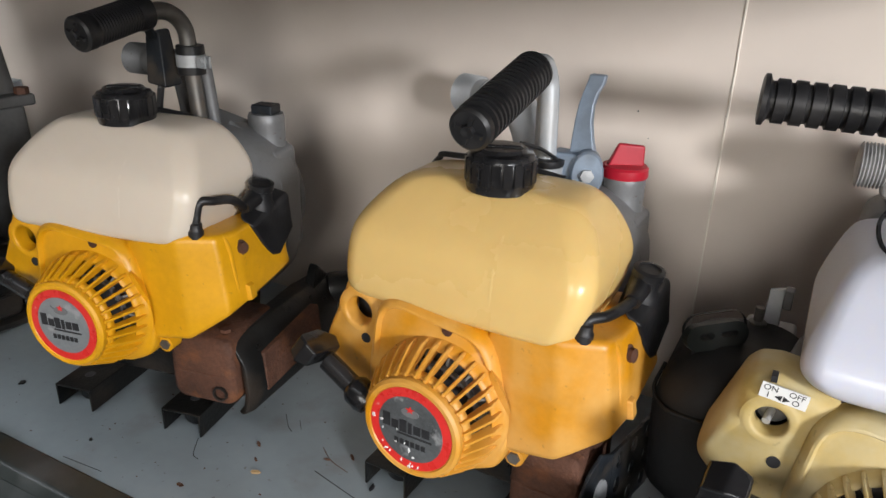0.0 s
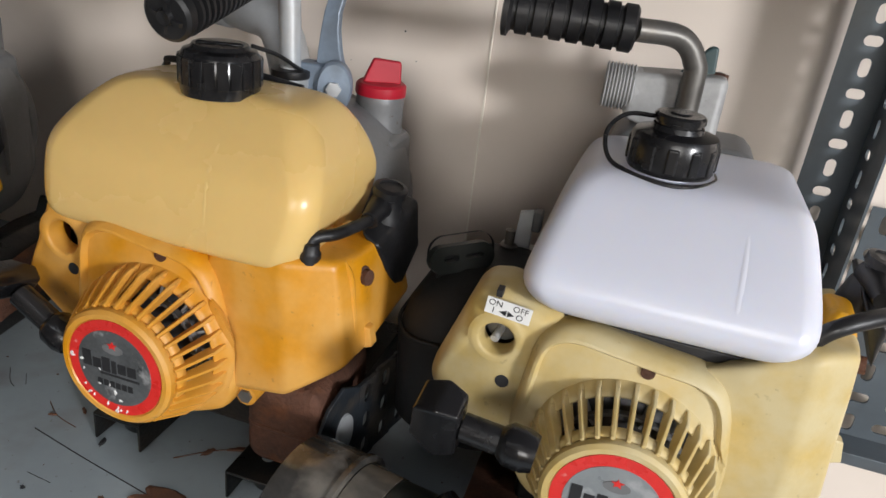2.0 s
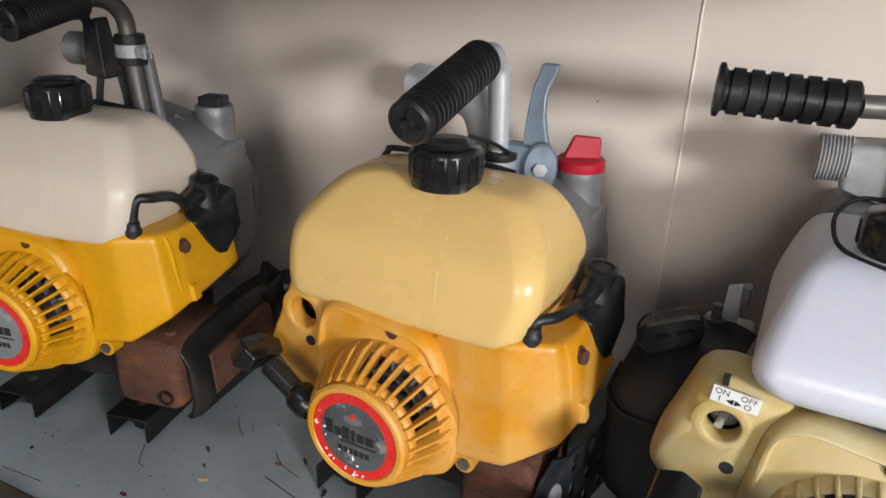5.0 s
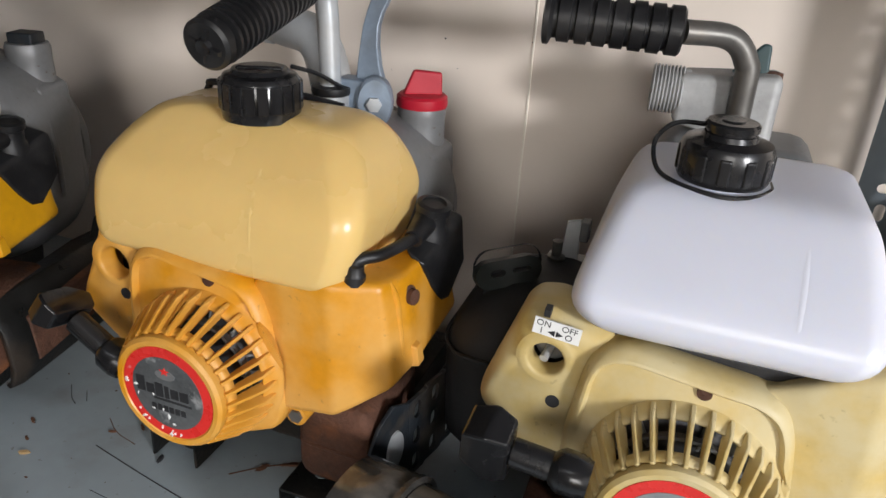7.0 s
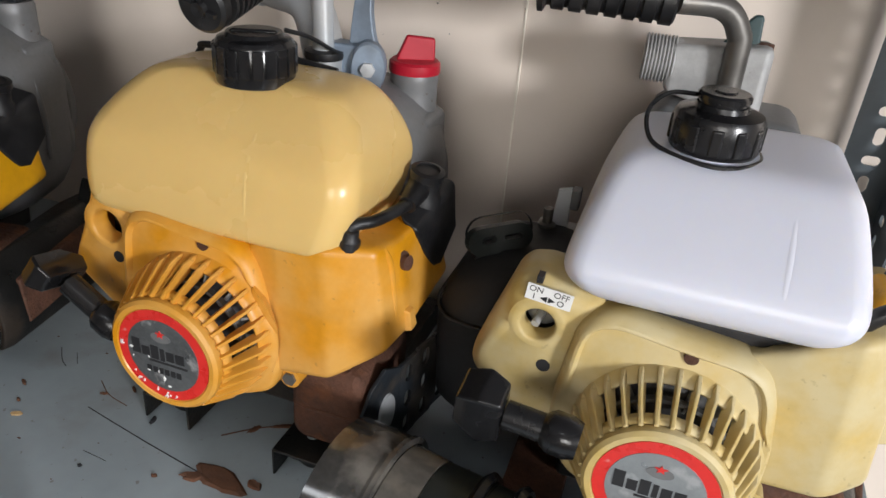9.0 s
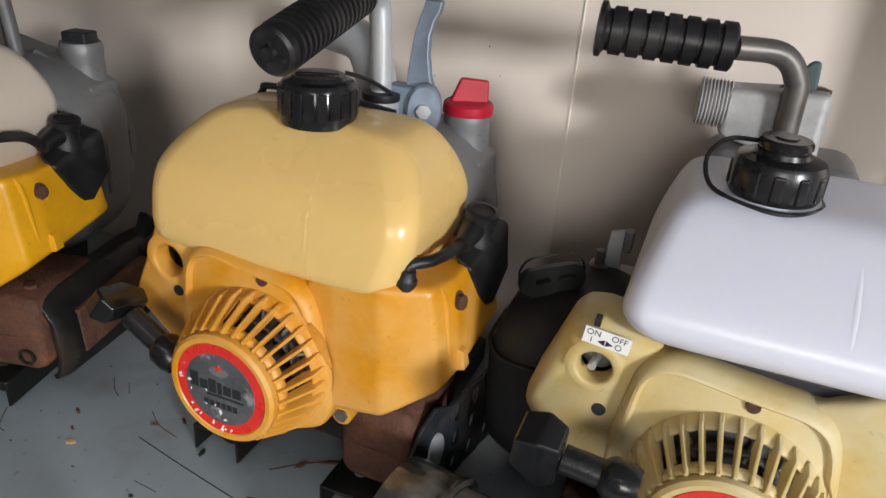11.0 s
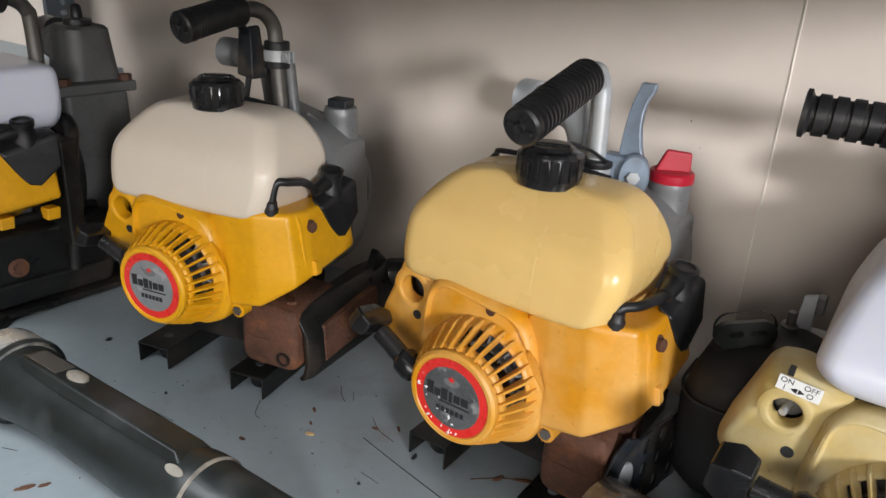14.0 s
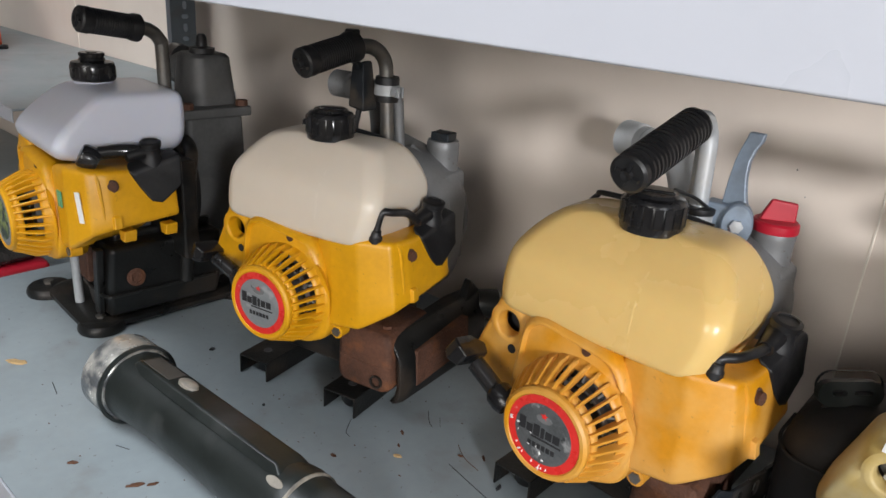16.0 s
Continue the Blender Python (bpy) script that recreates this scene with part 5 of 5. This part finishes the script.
part("side_port", lathe([(0.024, 0.0), (0.024, 0.02), (0.020, 0.022), (0.0, 0.022)], 28), M_ALUD, TW, "", pose(-0.040, 0.225, 0.312, 0, -90, 0))
part("port_hose", tube([(-0.075, 0.235, 0.325), (-0.11, 0.24, 0.325), (-0.15, 0.245, 0.318)], 0.018, 16), M_RUB, TW, "black hose")
for bx, by in ((-0.076, 0.182), (0.042, 0.182), (-0.010, 0.178), (0.042, 0.264)):
    part("flange_bolt", lathe([(0.0085, 0.272), (0.0085, 0.280), (0.0, 0.281)], 6), M_RUST, TW, "rusty bolt head", pose(bx, by, 0))
part("side_rail", tube([(0.100, 0.14, 0.05), (0.104, 0.15, 0.19), (0.098, 0.158, 0.225), (0.070, 0.165, 0.235)], 0.009, 12), M_GRIME, E1, "dark bent steel stay")
part("rear_flange", box(0.04, 0.128, 0.09, 0.128, 0.150, 0.225), M_GRIME, E1, "oily black mounting flange", None, bevel=0.004)
part("bell_housing", lathe([(0.085, 0.0), (0.085, 0.05), (0.07, 0.055), (0.0, 0.055)], 36), M_GRIME, E1, "oily black clutch housing", pose(0.0, 0.175, 0.165) @ FRONT)
tube_handle(E1, [(0.006, 0.168, 0.20), (0.006, 0.168, 0.34), (0.007, 0.164, 0.362), (0.009, 0.150, 0.374), (0.011, 0.125, 0.379)], 0.009, (0.022, 0.058, 0.389), (0.010, 0.138, 0.376), "smooth", M_STEEL)


# ---- loose things ----
def flashlight(m, label, head, clear, button=True, k=1.0):
    t = thing("flashlight", m, label, "flashlight", "flashlights")
    r = head
    b = part("body", lathe([(r * 0.86, 0.038), (r * 0.88, 0.05), (r * 0.80, 0.075), (r * 0.76, 0.11 * k), (r * 0.80, 0.235 * k), (r * 0.85, 0.250 * k), (r * 0.85, 0.258 * k), (r * 0.80, 0.262 * k), (r * 0.77, 0.36 * k), (r * 0.71, 0.37 * k), (0.0, 0.37 * k)], 40), M_TORCH, t, "scuffed black plastic body", None, angle=30)
    h = part("head", lathe([(0.0, 0.006), (r * 0.9, 0.006), (r * 0.93, 0.0), (r * 1.0, 0.001), (r * 1.0, 0.034), (r * 0.96, 0.040), (r * 0.9, 0.042)], 48), clear, t, "scratched chrome lens ring", None, angle=30)
    part("rim", lathe([(r * 0.95, 0.037), (r * 1.02, 0.038), (r * 1.02, 0.0415), (r * 0.95, 0.0425)], 48, None, False), M_TORCH if clear is M_CLEAR else M_SMOKE, h)
    if button:
        part("worn_ring", lathe([(r * 0.80, 0.2585 * k), (r * 0.853, 0.2590 * k), (r * 0.853, 0.2605 * k), (r * 0.80, 0.2615 * k)], 40, None, False), M_LEAFW, b)
        p = part("switch_panel", hull([(sx * 0.021, r * 0.62, z) for sx in (-1, 1) for z in (0.050, 0.252 * k)] + [(sx * 0.014, r * 0.875, z) for sx in (-1, 1) for z in (0.058, 0.236 * k)]), M_TORCH, t, "", None, bevel=0.003)
        part("switch_button", lathe([(0.0115, 0.0), (0.011, 0.003), (0.008, 0.0045), (0.0, 0.0048)], 24), M_LEAFW, p, "worn pale slide switch", pose(0, r * 0.865, 0.106 * k, -90, 0, 0) @ Matrix.Diagonal((0.7, 1.25, 1, 1)))
        part("panel_groove", box(-0.0105, r * 0.865, 0.062, 0.0105, r * 0.885, 0.090 * k), M_STEEL, p, "", None, bevel=0.001)
        part("wear_patch", lathe([(0.009, 0), (0.008, 0.0012), (0.0, 0.0014)], 14), M_LEAFW, b, "", Matrix.Rotation(radians(38), 4, "Z") @ pose(0, r * 0.832, 0.245 * k, -90, 0, 0) @ Matrix.Diagonal((0.5, 1.3, 1, 1)))
    return t


def lying(a, b, up=(0, 0, 1), spin=0):
    """z runs from a to b and y looks up."""
    z = (Vector(b) - Vector(a)).normalized()
    y = (Vector(up) - z * z.dot(Vector(up))).normalized()
    x = y.cross(z)
    return Matrix.Translation(a) @ Matrix((x, y, z)).transposed().to_4x4() @ Matrix.Rotation(radians(spin), 4, "Z")


flashlight(lying((-0.727, 0.241, 0.0465), (-0.40, 0.252, 0.043), spin=-10), "scuffed black flashlight with chrome lens ring on the shelf", 0.0455, M_CLEAR, True, 1.26)
F2 = flashlight(lying((-0.123, 0.386, 0.0605), (0.215, 0.351, 0.052)), "dusty black flashlight with smoky lens ring on the shelf", 0.060, M_SMOKE, False)
part("clear_band", lathe([(0.050, 0.042), (0.0565, 0.043), (0.0545, 0.066), (0.048, 0.067)], 44, None, False), M_BAND, F2, "yellowed clear plastic band")
part("barrel_sleeve", lathe([(0.048, 0.064), (0.0540, 0.067), (0.0535, 0.095), (0.050, 0.165), (0.046, 0.168)], 40, None, False), M_TORCH, F2, "black plastic barrel sleeve")
for k, z in enumerate((0.092, 0.115, 0.138, 0.161)):
    f = part("cooling_ring", lathe([(0.040, z), (0.0575, z + 0.002), (0.0595, z + 0.005), (0.0575, z + 0.009), (0.040, z + 0.011)], 36, None, False), M_BLACK, F2)
    part("ring_insert", lathe([(0.0425, z + 0.0105), (0.0545, z + 0.0108), (0.0425, z + 0.012)], 36, None, False), M_BAND, f)
slotted_post(pose(0.213, 0.715, 0, 0, 0, 180), "grey slotted angle iron rack post by the wall", w1=0.041, w2=0.066)
slotted_post(pose(-1.325, 0.70, 0, 0, 0, 180), "grey slotted angle iron rack post behind the skid engine", w1=0.11, w2=0.05)

# the neighbouring rack
shelf("side_shelf", -2.75, -1.27, 0.34, WALL_Y - 0.004, 0.245, M_SHELF, M_WHITE, 0.022, "grey steel shelf of the neighbouring rack")
shelf("low_shelf", -2.75, -1.20, 0.12, WALL_Y - 0.004, -0.10, M_SHELF, M_SHELF, 0.03, "lower grey steel shelf of the neighbouring rack")
OC = thing("power_tool", pose(-2.12, 0.52, 0.245), "orange red plastic power tool on the neighbouring shelf", "power tool")
part("casing", loft([[(a, b, z) for a, b, _ in rounded(o, 0, hx, 0.06, 0.03, 0, 5)] for z, hx, o in ((0.0, 0.10, 0), (0.01, 0.115, 0), (0.07, 0.115, 0), (0.10, 0.09, -0.02), (0.14, 0.05, -0.04))]), M_ORANGE, OC, "", None, angle=50)
part("base", box(-0.12, -0.065, 0.0, 0.12, 0.065, 0.012), M_BLACK, OC, "", None, bevel=0.004)
part("knob", lathe([(0.012, 0), (0.012, 0.03), (0.0, 0.032)], 16), M_BLACK, OC, "", pose(0.10, -0.05, 0.05, 90, 0, 0))
RC = thing("machine_case", pose(-1.36, 0.26, -0.10), "black machine with red base on the lower shelf", "machine")
part("base", box(-0.12, -0.08, 0.0, 0.11, 0.10, 0.085), M_RED, RC, "", None, bevel=0.01)
part("casing", box(-0.11, -0.07, 0.086, 0.10, 0.09, 0.17), M_BLACK, RC, "", None, bevel=0.015, segs=3)


# ---- dirt on the shelf ----
def blot(x, y, w, h, turn, mat, name, label, cat, seed, z=0.0):
    rnd = random.Random(seed)
    n = 14
    pts = [(w * (0.6 + 0.5 * rnd.random()) * math.cos(2 * math.pi * i / n), h * (0.6 + 0.5 * rnd.random()) * math.sin(2 * math.pi * i / n)) for i in range(n)]
    t = thing(name, pose(x, y, z + 0.0004, 0, 0, turn), label, cat, cat + " on the shelf")
    part("flake", loft([[(a, b, 0.0) for a, b in pts], [(a * 0.8, b * 0.8, 0.0012 + 0.0008 * rnd.random()) for a, b in pts]]), mat, t, smooth=False)
    return t


DIRT = ((-0.442, 0.410, 0.006, 0.003, 20, M_LEAF), (-0.242, 0.418, 0.030, 0.012, -10, M_DIRT), (-0.226, 0.492, 0.014, 0.003, 25, M_DIRT), (-0.333, 0.452, 0.003, 0.006, 10, M_INK_SHADE),
        (-0.777, 0.387, 0.004, 0.005, 0, M_INK_SHADE), (-0.905, 0.187, 0.016, 0.006, 35, M_LEAF), (-0.66, 0.155, 0.006, 0.003, 40, M_DIRT), (-0.47, 0.445, 0.006, 0.002, -30, M_DIRT),
        (-0.455, 0.425, 0.004, 0.0015, -30, M_DIRT), (-0.36, 0.30, 0.003, 0.002, 0, M_INK_SHADE), (-0.62, 0.36, 0.002, 0.002, 0, M_INK_SHADE), (-0.29, 0.40, 0.003, 0.002, 10, M_DIRT), (-0.35, 0.385, 0.002, 0.002, 0, M_INK_SHADE),
        (-0.262, 0.412, 0.012, 0.006, 15, M_DIRT), (-0.214, 0.424, 0.009, 0.005, -20, M_DIRT), (-0.248, 0.478, 0.007, 0.003, 60, M_DIRT), (-0.205, 0.500, 0.006, 0.003, 10, M_DIRT), (-0.375, 0.478, 0.005, 0.0018, -35, M_DIRT),
        (-0.395, 0.462, 0.004, 0.0015, 20, M_DIRT), (-0.545, 0.285, 0.005, 0.002, 50, M_DIRT), (-0.585, 0.185, 0.010, 0.003, 62, M_DIRT), (-0.575, 0.198, 0.006, 0.002, 70, M_DIRT), (-0.49, 0.36, 0.004, 0.0025, 5, M_DIRT))
for k, (x, y, w, h, turn, mat) in enumerate(DIRT):
    blot(x, y, w, h, turn, mat, "dirt_flake", "small dry dirt flake lying on the shelf", "dirt", k + 5)
SH = bpy.data.objects["steel_shelf"]


def scratch(points, r, mat, seed):
    rnd = random.Random(seed)
    pts = [(x + rnd.uniform(-0.001, 0.001), y + rnd.uniform(-0.001, 0.001), -0.0001) for x, y in points]
    part("scratch", tube(pts, r, 5), mat, SH)


scratch([(-0.394, 0.442), (-0.36, 0.436), (-0.32, 0.428), (-0.262, 0.417)], 0.0006, M_INK_SHADE, 1)
scratch([(-0.48, 0.50), (-0.465, 0.485), (-0.455, 0.48)], 0.0005, M_INK_SHADE, 3)
scratch([(-0.46, 0.50), (-0.448, 0.487)], 0.0004, M_INK_SHADE, 4)
scratch([(-0.27, 0.46), (-0.25, 0.478), (-0.235, 0.488)], 0.0008, M_DIRT, 5)
scratch([(-0.83, 0.20), (-0.80, 0.195)], 0.0006, M_INK_SHADE, 6)
scratch([(-0.41, 0.475), (-0.39, 0.463), (-0.365, 0.458)], 0.0005, M_DIRT, 8)
scratch([(-0.36, 0.40), (-0.335, 0.397)], 0.0004, M_INK_SHADE, 9)
scratch([(-0.53, 0.42), (-0.515, 0.40), (-0.505, 0.395)], 0.0005, M_INK_SHADE, 10)
scratch([(-0.66, 0.20), (-0.645, 0.207)], 0.0005, M_INK_SHADE, 11)
scratch([(-0.62, 0.33), (-0.57, 0.335)], 0.0005, M_INK_SHADE, 7)


# the end of the rack on the bright side
EP = thing("rack_gusset", pose(0.232, 0.715, 0), "blue grey slotted steel gusset plate of the rack", "gusset")
cells = []
for k in range(5):
    for q in range(8):
        x0, z0 = 0.002 + 0.030 * k, 0.035 + 0.0275 * q
        cells.append((x0, z0, x0 + 0.030, z0 + 0.0275, x0 + 0.015, z0 + 0.0137, (0.019, 0.010)[(k + q) % 2], (0.010, 0.018)[(k + q) % 2]))
part("plate", slotted_plate(cells, 0.0, 0.002), M_POST, EP, smooth=False)
part("fold", box(0.002, -0.03, 0.022, 0.152, 0.002, 0.0345), M_POST, EP, "", None, bevel=0.001)

# fine dust and grit over the shelf
grit = bmesh.new()
rnd = random.Random(77)
for k in range(260):
    gx, gy, gr = rnd.uniform(-1.15, 0.2), rnd.uniform(0.11, 0.70), rnd.uniform(0.0004, 0.0013)
    box(gx, gy, 0.0, gx + gr * rnd.uniform(0.7, 2.4), gy + gr, gr * 0.4, grit)
tagged(part("grit", grit, M_DIRT, smooth=False), "fine brown grit scattered on the shelf", "grit", kind="stuff")
